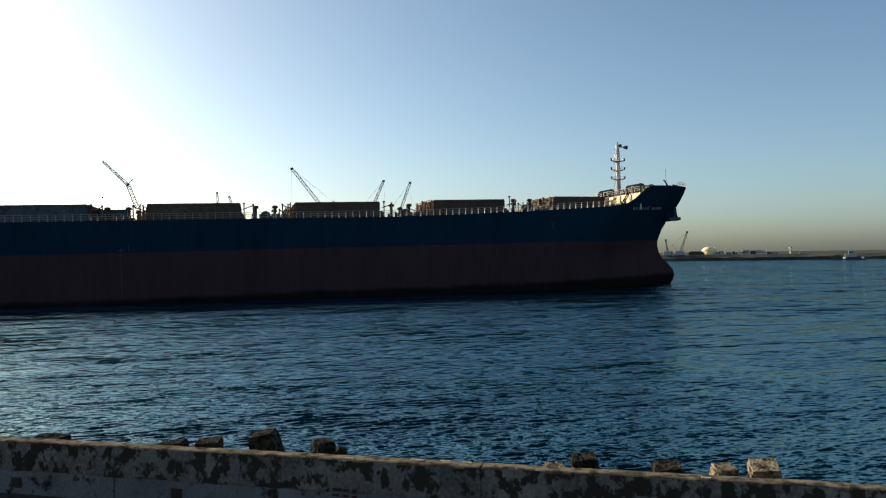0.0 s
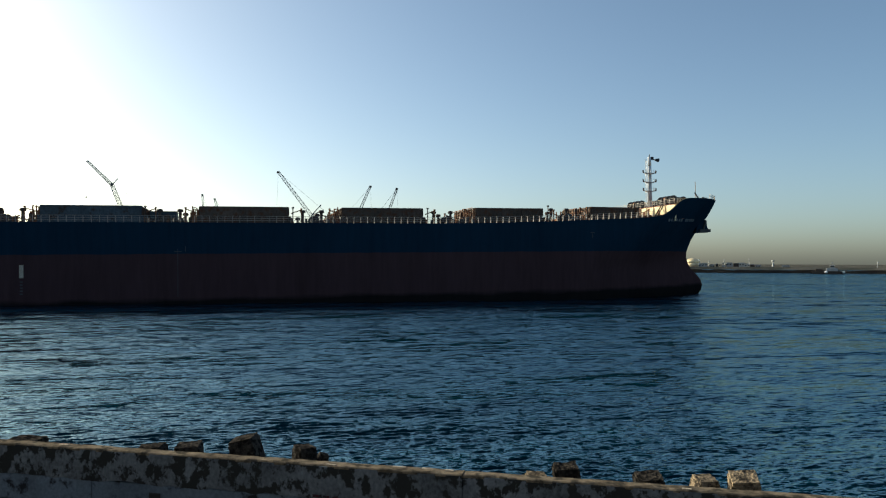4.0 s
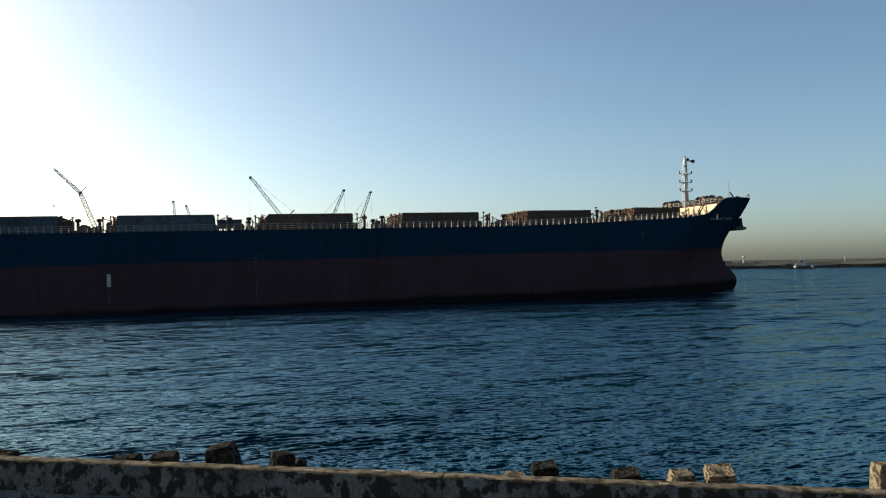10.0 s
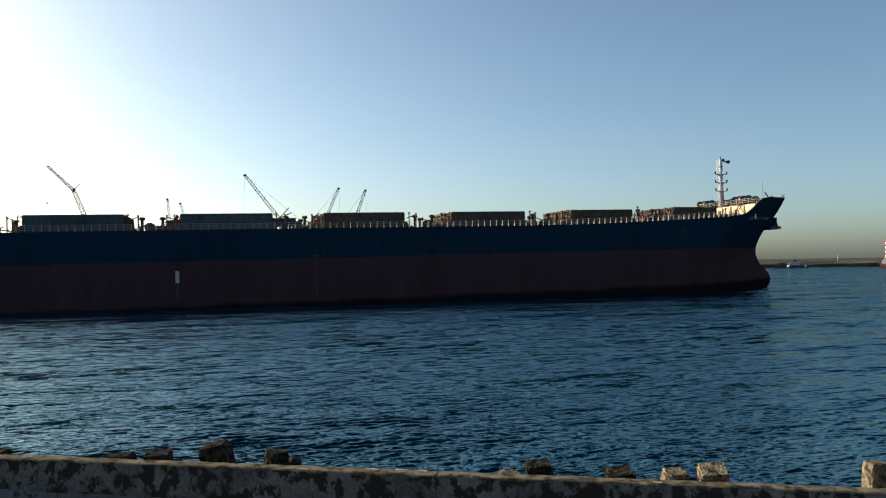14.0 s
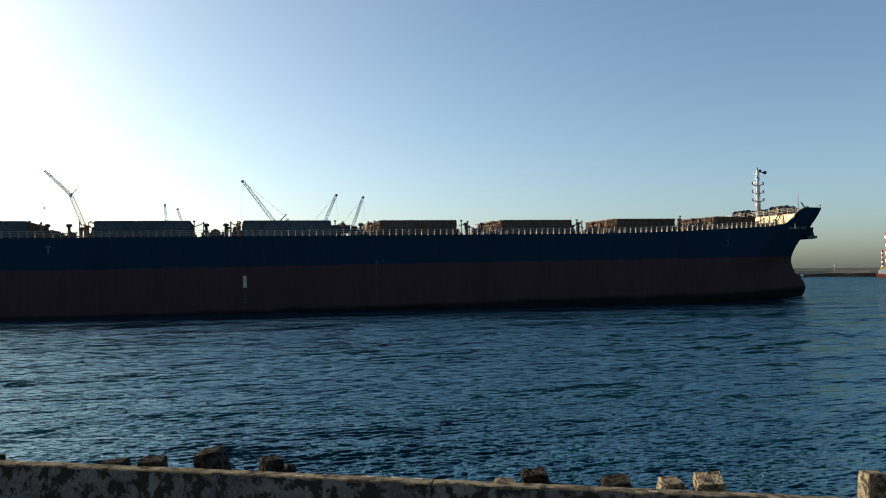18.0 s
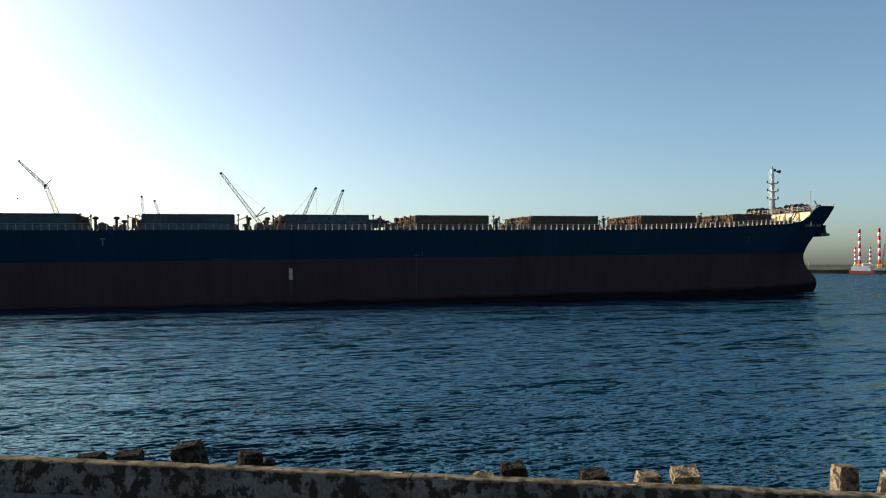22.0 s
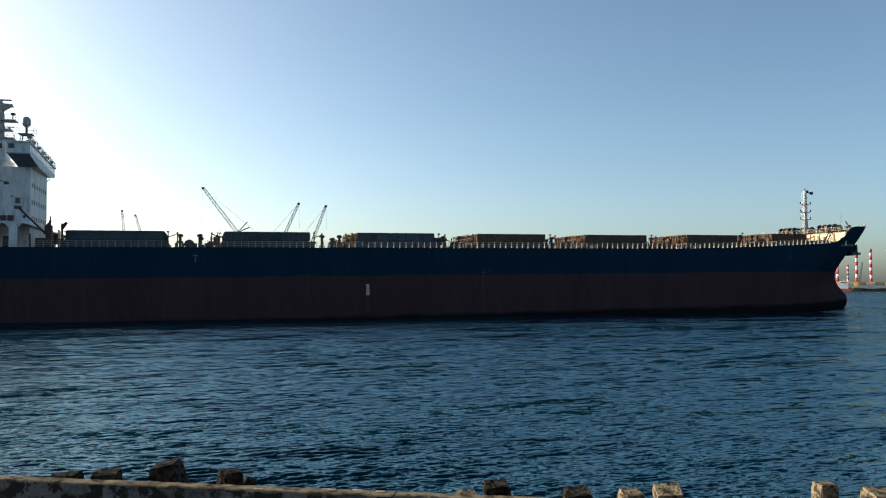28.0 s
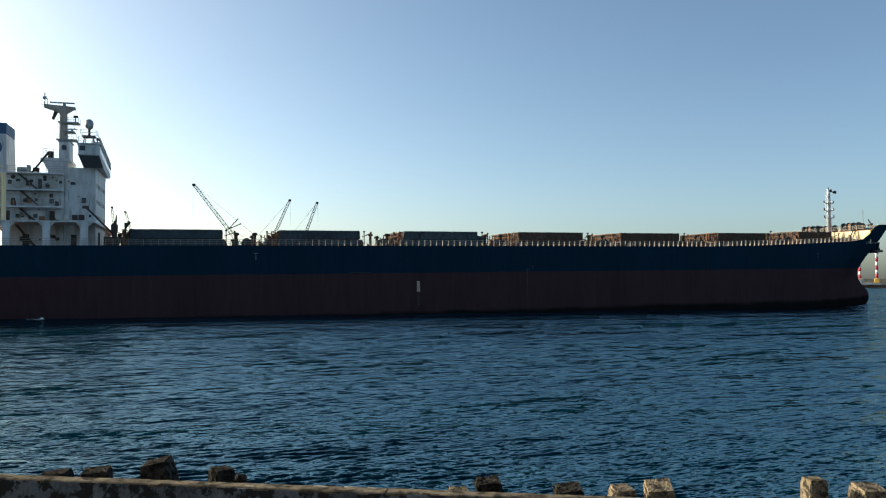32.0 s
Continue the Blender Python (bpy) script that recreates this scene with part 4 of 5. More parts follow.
def house(ship):
    """Accommodation, bridge, masts and funnel at the stern."""
    z0 = DECK_Z - 0.1
    levels = [16.95, 19.75, 22.55, 25.4]
    xf, xa, w = -100.55, -105.4, 6.8
    tower = part("accommodation", Solid().cbox(xa, xf, -w, w, z0, 26.7, 0.08), WHITE, ship, "white accommodation block below the bridge")
    front = Solid().cbox(-0.04, 0.04, -0.3, 0.3, 0, 0.75, 0.015).mesh("front_window", BLACK)
    for z in (17.9, 20.6, 23.4):
        for k in range(7):
            part("front_window", front, BLACK, tower).matrix_local = pose(xf, -5.4 + 1.8 * k, z)
    for z in (20.6,):
        window_row(tower, (-102.4,), -w, z, 0.7, 0.95)
    window_row(tower, (-104.2,), -w, 23.7, 0.55, 0.5)
    # aft wing of the house with open galleries
    aft = part("after_house", Solid().cbox(-114.5, xa - 0.004, -7.6, 7.6, z0, 25.2, 0.06), WHITE, ship, "white after house with galleries")
    for k, z in enumerate(levels):
        y = w + (8.8 if k == 0 else 3.0 if k < 3 else 2.0)
        x1 = -99.7 if k == 0 else xa - 0.01
        g = part("gallery_deck", Solid().box(-118.5 if k < 2 else -114.8, x1, -y, y, z - 0.22, z), WHITE, ship, "white gallery deck edge")
        if k:
            for side in (-1, 1):
                s = Solid()
                for lv in (0.4, 0.75, 1.05):
                    s.tube((-114.8, side * (y - 0.08), z + lv), (x1, side * (y - 0.08), z + lv), 0.03, 4)
                for j in range(9):
                    x = -114.7 + (x1 + 114.6) * j / 8
                    s.tube((x, side * (y - 0.08), z), (x, side * (y - 0.08), z + 1.05), 0.035, 4)
                part("gallery_rail", s, RAIL, g)
    # tall white door panels, ports and lockers on the galleries
    ya = -7.6
    for x, z, ww, h, m, lab in ((-107.0, 22.6, 1.7, 2.3, PALE, "grey panel door"), (-110.6, 23.3, 0.9, 0.8, DARK, ""), (-107.2, 20.4, 0.7, 0.8, GLASS, ""), (-110.6, 20.4, 0.9, 0.9, RUST, "red fire locker"),
                                (-112.9, 20.5, 0.6, 0.7, GLASS, ""), (-113.4, 23.5, 0.6, 0.7, GLASS, ""), (-107.1, 17.2, 0.8, 1.9, DARK, "dark open doorway"), (-109.6, 17.9, 0.6, 0.7, GLASS, ""), (-112.2, 17.9, 0.6, 0.7, GLASS, "")):
        part("gallery_fitting", Solid().cbox(x - ww / 2, x + ww / 2, ya - 0.06, ya + 0.02, z, z + h, 0.02), m, aft, lab)
    for x, z in ((-108.0, 13.2), (-104.0, 13.2), (-111.0, 13.2)):
        part("poop_doorway", Solid().cbox(x - 0.5, x + 0.5, (-w if x > xa else ya) - 0.05, (-w if x > xa else ya) + 0.02, z, z + 2.0, 0.02), DARK, aft)
    for x, z, ww, h, m in ((-106.2, 19.9, 0.5, 0.7, DARK), (-108.6, 19.85, 0.7, 1.2, PALE), (-111.9, 22.7, 0.8, 1.1, PALE), (-108.7, 22.7, 0.5, 1.6, DARK), (-113.6, 17.1, 0.9, 1.9, DARK), (-110.9, 17.1, 1.1, 0.8, PALE),
                            (-108.4, 17.1, 0.8, 1.0, RUST), (-106.1, 17.05, 0.6, 0.9, DARK), (-112.6, 19.85, 0.7, 0.8, RUST), (-109.3, 25.45, 0.9, 0.7, DARK), (-110.4, 25.45, 0.5, 1.1, PALE)):
        part("gallery_locker", Solid().cbox(x - ww / 2, x + ww / 2, -9.2, -8.6, z, z + h, 0.03), m, ship)
    for x, y in ((-101.6, -15.3), (-102.6, -15.2), (-103.7, -15.3), (-104.9, -15.2)):
        part("air_unit", Solid().cbox(x - 0.42, x + 0.42, y, y + 0.5, 17.1, 17.95, 0.05), DARK if x > -103 else PALE, ship, "small deck air unit")
    for x in (-103.2, -104.0):
        s = Solid().box(x - 0.03, x + 0.03, -14.9, -14.84, 13, 16.7)
        part("ladder_rail", s, WHITE, ship)
    s = Solid()
    for k in range(12):
        s.tube((-104.0, -14.87, 13.3 + 0.3 * k), (-103.2, -14.87, 13.3 + 0.3 * k), 0.025, 4)
    part("ladder_rungs", s, WHITE, ship)
    # raking stairs between the galleries
    for x0, zl, zh in ((-109.6, 13.1, 16.8), (-109.2, 16.95, 19.6), (-109.0, 19.75, 22.4), (-109.3, 22.6, 25.2)):
        s, y = Solid(), ya - 0.75
        for e in (-0.35, 0.35):
            s.add([(x0, y + e, zl), (x0 + 0.3, y + e, zl), (x0 - 2.6, y + e, zh), (x0 - 2.9, y + e, zh), (x0, y + e + 0.05, zl), (x0 + 0.3, y + e + 0.05, zl), (x0 - 2.6, y + e + 0.05, zh), (x0 - 2.9, y + e + 0.05, zh)],
                  [(0, 1, 2, 3), (7, 6, 5, 4), (0, 4, 5, 1), (1, 5, 6, 2), (2, 6, 7, 3), (3, 7, 4, 0)])
        for j in range(10):
            q = j / 10
            s.box(x0 - 2.75 * q - 0.1, x0 - 2.75 * q + 0.2, y - 0.35, y + 0.35, zl + (zh - zl) * q + 0.1, zl + (zh - zl) * q + 0.15)
        part("stairs", s, DARK, ship, "dark raking ladder stairs")
    # small fittings, pipes, lamps and life buoys on the walls and galleries
    rng = random.Random(63)
    for k in range(46):
        z = rng.choice((13.2, 17.2, 17.4, 20.0, 20.2, 22.8, 23.0)) + rng.uniform(0, 1.2)
        x = rng.uniform(-114.0, -105.8) if k % 4 else rng.uniform(-105.0, -101.2)
        y = (-7.6 if x < xa else -w) - 0.03
        kind = k % 5
        if x > xa and kind in (1, 2):
            continue
        if kind == 0:
            s = Solid().tube((x, y - 0.1, z - 0.4), (x, y - 0.1, z + rng.uniform(0.6, 1.6)), 0.05, 5).tube((x, y + 0.03, z), (x, y - 0.12, z), 0.05, 4)
        elif kind == 1:
            s = Solid().tube((x, y - 0.12, z + 0.5), (x, y + 0.05, z + 0.5), 0.34, 12)
        elif kind == 2:
            s = Solid().cbox(x - 0.25, x + 0.25, y - 0.25, y + 0.04, z, z + rng.uniform(0.4, 0.9), 0.03)
        elif kind == 3:
            s = Solid().tube((x, y + 0.04, z + 0.9), (x, y - 0.35, z + 1.0), 0.05, 5).box(x - 0.12, x + 0.12, y - 0.5, y - 0.3, z + 0.85, z + 1.05)
        else:
            s = Solid().cbox(x - 0.2, x + 0.2, y - 0.08, y + 0.04, z + 0.2, z + 0.65, 0.02)
        part("wall_fitting", s, (STEEL, DARK, DARK, DARK, BLACK)[kind], ship)
    # pillars that carry the first gallery over the open side deck
    pillar = Solid().cbox(-0.55, 0.55, -0.2, 0.2, 0, 3.75, 0.05).mesh("gallery_pillar", WHITE)
    for x in (-101.2, -106.6, -112.2, -117.6):
        for side in (-1, 1):
            part("gallery_pillar", pillar, WHITE, ship).matrix_local = pose(x, side * (w + 8.5), 13.0)
            part("pillar_bracket", Solid().prism([(x - 1.3, 16.73), (x + 1.3, 16.73), (x + 0.5, 15.9), (x - 0.5, 15.9)], side * (w + 8.4) - 0.1, side * (w + 8.4) + 0.1), WHITE, ship)
    # full-width bridge: enclosed wings out to the ship's side
    wing = part("bridge", Solid().add([(x - 1.5 * (y + 16.1) / 29.5, y, z) for x in (-102.0, -98.9) for y, z in ((-16.1, 27.45), (-6.8, 26.72), (6.8, 26.72), (13.4, 27.45), (13.4, 29.2), (-16.1, 29.2))],
                                      [(0, 1, 2, 3, 4, 5), (11, 10, 9, 8, 7, 6)] + [(k, k + 6, (k + 1) % 6 + 6, (k + 1) % 6) for k in range(6)]), WHITE, ship, "white full-width bridge with enclosed wings")
    shear = lambda y: 1.5 * (y + 16.1) / 29.5
    ends = ((-15.88, 27.42), (-6.86, 26.71))
    # added panel whose dark colour holds the shade under the wing
    part("wing_soffit", Solid().add([(x - shear(y), y, z - d) for d in (0.02, 0.006) for x in (-101.95, -98.95) for y, z in ends],
                                    [(0, 1, 3, 2), (4, 6, 7, 5), (0, 4, 5, 1), (2, 3, 7, 6), (0, 2, 6, 4), (1, 5, 7, 3)]), SOFFIT, wing, "underside of the wing, darkened for its shade")
    pane = Solid().cbox(-0.04, 0.04, -0.52, 0.52, 0, 0.95, 0.02).mesh("bridge_window", GLASS)
    for k in range(22):
        part("bridge_window", pane, GLASS, wing).matrix_local = pose(-98.9 - 1.5 * (0.9 + 1.32 * k) / 29.5, -15.2 + 1.32 * k, 28.0, 0, 0, 2.9)
    side_pane = Solid().cbox(-0.42, 0.42, -0.04, 0.04, 0, 0.75, 0.02).mesh("bridge_window", GLASS)
    for x in (-101.4,):
        part("bridge_window", side_pane, GLASS, wing).matrix_local = pose(x, -16.1, 28.2)
    part("rubbing_band", Solid().cbox(-102.1, -98.8, -16.16, -15.9, 27.40, 27.56, 0.03), STEEL, wing)
    roof = part("bridge_roof", Solid().add([(x - 1.5 * (y + 16.1) / 29.5, y, z) for x in (-102.2, -98.75) for y, z in ((-16.3, 29.204), (13.6, 29.204), (13.6, 29.4), (-16.3, 29.4))], [(0, 1, 2, 3), (7, 6, 5, 4), (0, 4, 5, 1), (1, 5, 6, 2), (2, 6, 7, 3), (3, 7, 4, 0)]), WHITE, ship)
    s = Solid()
    for lv in (0.4, 0.75, 1.1):
        s.tube((-102.0, -16.2, 29.35 + lv), (-98.85, -16.2, 29.35 + lv), 0.03, 4).tube((-98.85, -16.2, 29.35 + lv), (-100.35, 13.5, 29.35 + lv), 0.03, 4)
    for k in range(26):
        s.tube((-98.85 - 1.5 * k / 25, -16.2 + 29.7 * k / 25, 29.35), (-98.85 - 1.5 * k / 25, -16.2 + 29.7 * k / 25, 30.45), 0.045, 4)
    for k in range(4):
        s.tube((-102.0 + 1.05 * k, -16.2, 29.35), (-102.0 + 1.05 * k, -16.2, 30.45), 0.04, 4)
    part("roof_rail", s, STEEL, roof)
    # lamps, whip aerials, lockers and life buoys along the front edge of the roof
    rng = random.Random(77)
    for k in range(16):
        y = -14.5 + 1.75 * k
        if k % 3 == 0:
            s = Solid().tube((-100.75, y, 29.38), (-100.75, y, 30.3), 0.07, 5).tube((-100.9, y, 30.35), (-100.45, y, 30.3), 0.24, 8)
        elif k % 3 == 1:
            s = Solid().cbox(-101.3, -100.6, y - 0.35, y + 0.35, 29.38, 29.9 + 0.3 * rng.random(), 0.04)
        else:
            s = Solid().tube((-100.7, y, 29.38), (-100.7, y, 30.6 + rng.random()), 0.04, 4).box(-100.8, -100.6, y - 0.12, y + 0.12, 30.0, 30.35)
        fit = part("roof_fitting", s, (DARK, STEEL, PALE)[k % 3], ship)
        for v in fit.data.vertices:
            v.co.x += 1.45 - 1.5 * (y + 16.1) / 29.5
    # walkway brackets under the port wing
    for y in (9.2, 11.8):
        part("wing_bracket", Solid().tube((-101.0, 6.82, 25.4), (-101.0, y, 27.1), 0.09, 5), STEEL, wing)
    for side in (-1, 1):
        part("wing_brace", Solid().tube((-110.2, side * 8.2, 25.2), (-107.6, side * 8.2, 28.9), 0.16, 5), DARK, ship)
    # satellite dome on a trestle
    x, y = -102.3, -1.5
    dome = part("satellite_dome", Solid().spin(x, y, 34.35, [(0.3, 0), (0.6, 0.2), (0.68, 0.6), (0.68, 1.1), (0.55, 1.5), (0.25, 1.75)], 16), STEEL, ship, "grey satellite dome", True)
    s = Solid().box(x - 1.1, x + 1.1, y - 1.1, y + 1.1, 32.9, 33.02).tube((x, y, 33), (x, y, 34.7), 0.2, 8)
    for a in (-1, 1):
        for b in (-1, 1):
            s.tube((x + a * 1.3, y + b * 1.3, 29.3), (x + a * 0.6, y + b * 0.6, 33), 0.08, 5)
        s.tube((x + a * 1.3, y - 1.3, 29.4), (x - a * 0.8, y - 0.8, 32.2), 0.05, 4)
    part("dome_trestle", s, DARK, dome)
    s = Solid()
    for lv in (0.5, 1.0):
        for a, b in (((-1.3, -1.3), (1.3, -1.3)), ((1.3, -1.3), (1.3, 1.3)), ((1.3, 1.3), (-1.3, 1.3)), ((-1.3, 1.3), (-1.3, -1.3))):
            s.tube((x + a[0], y + a[1], 33 + lv), (x + b[0], y + b[1], 33 + lv), 0.03, 4)
            s.tube((x + a[0], y + a[1], 33), (x + a[0], y + a[1], 34), 0.03, 4)
    part("trestle_rail", s, RAIL, dome)
    # radar mast
    x = -106.7
    mast = part("radar_mast", Solid().tube((x, 0, 31.85), (x, 0, 38.4), 0.78, 12, 0.60).prism([(x - 0.6, 37.2), (x + 0.6, 37.2), (x + 1.9, 38.1), (x + 1.9, 38.45), (x - 3.1, 38.75), (x - 3.1, 38.25)], -0.28, 0.28), BUFF, ship, "weathered buff radar mast with platforms")
    base = part("mast_house", Solid().cbox(x - 0.4, x + 1.3, -2.0, 2.0, 28.704, 31.9, 0.08), WHITE, mast, "white mast house with a window")
    part("window", Solid().cbox(x + 0.05, x + 0.85, -2.04, -1.98, 30.4, 31.25, 0.02), GLASS, base)
    part("roof_edge", Solid().cbox(x - 0.6, x + 1.5, -2.2, 2.2, 31.9, 32.05, 0.03), STEEL, base)
    s = Solid()
    for lv in (0.5, 1.0, 1.6):
        s.tube((x - 2.6, -3.2, 28.7 + lv), (x - 0.45, -3.2, 28.7 + lv), 0.03, 4).tube((x - 2.6, -3.2, 28.7 + lv), (x - 2.6, 3.2, 28.7 + lv), 0.03, 4)
    for k in range(5):
        s.tube((x - 2.6 + 0.53 * k, -3.2, 28.7), (x - 2.6 + 0.53 * k, -3.2, 30.3), 0.035, 4).tube((x - 2.6, -3.2 + 1.6 * k, 28.7), (x - 2.6, -3.2 + 1.6 * k, 30.3), 0.035, 4)
    part("cage_rail", s, RAIL, mast)
    for dz in (0, 0.42, 0.84, 1.26, 1.68, 2.1, 2.52, 2.94, 3.36, 3.78, 4.2, 4.62):
        part("rung", Solid().tube((x - 0.92, -0.22, 32.3 + dz), (x - 0.92, 0.22, 32.3 + dz), 0.03, 4), STEEL, mast)
    for zz, a, b in ((32.4, -1.0, 2.3), (35.5, -0.7, 2.6), (33.9, 0, 1.9)):
        p = part("mast_platform", Solid().cbox(x + a, x + b, -1.1, 1.1, zz - 0.12, zz + 0.12, 0.04), STEEL, mast)
        s = Solid()
        for e in (-1.05, 1.05):
            s.tube((x + a, e, zz + 0.9), (x + b, e, zz + 0.9), 0.03, 4)
            for j in range(5):
                s.tube((x + a + (b - a) * j / 4, e, zz), (x + a + (b - a) * j / 4, e, zz + 0.9), 0.03, 4)
        part("platform_rail", s, STEEL, p)
    part("radar_scanner", Solid().cbox(x - 2.2, x + 1.8, -0.14, 0.14, 39.0, 39.25, 0.05).tube((x + 0.1, 0, 38.4), (x + 0.1, 0, 39.1), 0.3, 8), STEEL, mast, "grey radar scanner bar")
    part("radar_scanner", Solid().cbox(x + 0.7, x + 2.3, -0.12, 0.12, 34.35, 34.5, 0.04).tube((x + 1.4, 0, 33.9), (x + 1.4, 0, 34.4), 0.16, 8), STEEL, mast, "grey radar scanner bar")
    s = Solid().tube((x, 0, 37.3), (x - 3.0, 0, 38.3), 0.22, 6).tube((x - 3.0, 0, 38.0), (x - 3.0, 0, 40.8), 0.1, 6).tube((x - 2.6, 0, 38.3), (x - 2.6, 0, 39.8), 0.06, 5).tube((x - 3.5, 0, 38.6), (x - 2.5, 0, 38.6), 0.05, 4).box(x - 3.3, x - 2.7, -0.2, 0.2, 39.7, 40.1)
    s.tube((x, 0, 38.6), (x + 1.6, 0, 38.0), 0.15, 6).box(x + 1.2, x + 2.0, -0.5, 0.5, 38.0, 38.2)
    part("signal_yard", s, STEEL, mast)
    part("signal_flag", Solid().add([(x - 1.5, 0, 37.6), (x - 0.9, 0.05, 37.3), (x - 1.5, 0.1, 36.0), (x - 1.9, 0.05, 36.2), (x - 1.5, 0.03, 37.6), (x - 0.9, 0.08, 37.3), (x - 1.5, 0.13, 36.0), (x - 1.9, 0.08, 36.2)],
                                    [(0, 1, 2, 3), (7, 6, 5, 4), (0, 4, 5, 1), (1, 5, 6, 2), (2, 6, 7, 3), (3, 7, 4, 0)]), DARK, mast)
    part("search_lamp", Solid().tube((x + 1.9, 0.3, 35.6), (x + 1.9, 0.3, 36.8), 0.1, 6).cbox(x + 1.6, x + 2.3, 0.05, 0.55, 36.6, 37.0, 0.06), DARK, mast)
    # rolled awning frame behind the bridge
    part("compass_deck_house", Solid().prism([(-108.6, 25.21), (-105.6, 25.21), (-105.6, 26.6), (-105.3, 28.2), (-109.5, 28.2), (-108.6, 26.6)], -3.2, 3.2).box(-109.7, -105.1, -3.5, 3.5, 28.2, 28.7), WHITE, ship, "white deck house behind the bridge")
    part("signal_locker", Solid().cbox(-108.7, -107.9, -2.6, -1.4, 28.704, 30.0, 0.05), DARKBROWN, ship, "brown signal locker")
    part("float_free_raft", Solid().tube((-112.4, -7.2, 26.0), (-111.0, -7.2, 26.0), 0.45, 12).box(-112.3, -111.1, -7.6, -6.8, 25.2, 25.7), WHITE, ship, "white life raft canister")
    # funnel with blue top and a plain painted badge
    fun = part("funnel", Solid().add([(-124, -3.4, 25), (-114.8, -3.4, 25), (-114.8, 3.4, 25), (-124, 3.4, 25), (-123.4, -3.1, 32.6), (-115.0, -3.1, 32.6), (-115.0, 3.1, 32.6), (-123.4, 3.1, 32.6)],
                                     [(0, 3, 2, 1), (4, 5, 6, 7), (0, 1, 5, 4), (1, 2, 6, 5), (2, 3, 7, 6), (3, 0, 4, 7)]), WHITE, ship, "white funnel with a dark blue top")
    part("funnel_top", Solid().cbox(-123.4, -114.95, -3.12, 3.12, 32.604, 34.5, 0.08), BLUE, fun, "dark blue funnel top")
    part("funnel_badge", Solid().tube((-116.9, -3.36, 30.2), (-116.9, -3.1, 30.25), 1.35, 20), BLUE, fun, "plain dark blue badge")
    part("funnel_badge", Solid().cbox(-117.9, -115.9, -3.42, -3.36, 30.9, 31.7, 0.01), RED, fun, "plain red bar")
    s = Solid()
    for k in range(4):
        s.tube((-121.5 + 1.5 * k, -0.8 + 0.5 * (k % 2), 34.3), (-121.5 + 1.5 * k, -0.8 + 0.5 * (k % 2), 35.5), 0.45, 10)
    part("exhaust_pipe", s, BLACK, fun)
    casing = part("engine_casing", Solid().cbox(-125.5, -114.9, -5.2, 5.2, 16.9, 24.98, 0.06), WHITE, ship, "white engine casing below the funnel")
    for x in (-115.6, -117.4, -119.2, -121.0):
        part("casing_frame", Solid().cbox(x - 0.16, x + 0.16, -7.6, -7.3, 16.96, 26.6, 0.03).cbox(x - 0.12, x + 0.12, -7.4, -5.2, 26.2, 26.5, 0.03), CREAM, casing, "cream steel frame")
    for z in (19.6, 22.4, 26.6):
        part("casing_walkway", Solid().cbox(-122, -114.95, -7.7, -5.25, z, z + 0.14, 0.02), CREAM, casing)
    # free-fall stores crane beside the casing
    s = Solid().tube((-113.4, -11.5, 17), (-113.4, -11.5, 24.8), 0.35, 8).tube((-113.4, -11.5, 24.4), (-120.5, -11.5, 27.6), 0.25, 6).tube((-113.4, -11.5, 24.8), (-119, -11.5, 25.4), 0.08, 4)
    part("stores_crane", s, CREAM, ship)
    # crane and gear ahead of the house
    s = Solid().tube((-97.3, -9.5, 13), (-97.3, -9.5, 16.6), 0.45, 8).tube((-97.3, -9.5, 15.0), (-101.6, -9.9, 19.6), 0.18, 6).box(-102.2, -101.2, -10.2, -9.6, 19.4, 19.9).box(-97.8, -96.8, -10.1, -8.9, 15.6, 16.8).tube((-97.2, -9.5, 16.6), (-97.0, -9.5, 18.4), 0.26, 6, 0.08).tube((-97.6, -9.5, 16.8), (-96.9, -9.5, 17.6), 0.14, 5)
    part("provision_crane", s, DARK, ship, "dark provision crane with a raking jib")
    part("deck_locker", Solid().cbox(-98.6, -96.4, -13, -10.8, 12.97, 14.6, 0.06), DARK, ship)
    part("deck_vent", Solid().tube((-99.2, -13.6, 12.97), (-99.2, -13.6, 15.2), 0.15, 6), DARK, ship)
    s = Solid().tube((-95.9, -6, 12.97), (-95.9, -6, 17.4), 0.2, 6).tube((-95.9, -6, 16.6), (-95.2, -6, 17.6), 0.3, 6)
    part("foredeck_gear", s, DARK, ship)
    # poop fittings far aft
    s = rails(Solid(), -134, -99, -1, (0.4, 0.75, 1.05), lambda x: 13.0, lambda x: half_breadth(x, 13) - 0.3)
    s = rails(s, -134, -99, 1, (0.4, 0.75, 1.05), lambda x: 13.0, lambda x: half_breadth(x, 13) - 0.3)
    part("poop_railing", s, RAIL, ship)


def fair_bow(ship):
    """Carries the fore body a little ahead and to port of the straight sides."""
    def shift(x):
        u = min(1.0, max(0.0, (x - 42) / 26))
        u = u * u * (3 - 2 * u)
        return 2.2 * u, 2.6 * u
    done = set()
    for ob in [c for c in ship.children_recursive if c.type == "MESH" and not c.name.startswith("anchor")]:
        at = ob.matrix_local.translation
        if at.length > 0.01:
            if at.x > 42:
                dx, dy = shift(at.x)
                ob.matrix_local = pose(dx, dy, 0) @ ob.matrix_local
        elif ob.data.name not in done:
            done.add(ob.data.name)
            for v in ob.data.vertices:
                if v.co.x > 42:
                    dx, dy = shift(v.co.x)
                    v.co.x, v.co.y = v.co.x + dx, v.co.y + dy


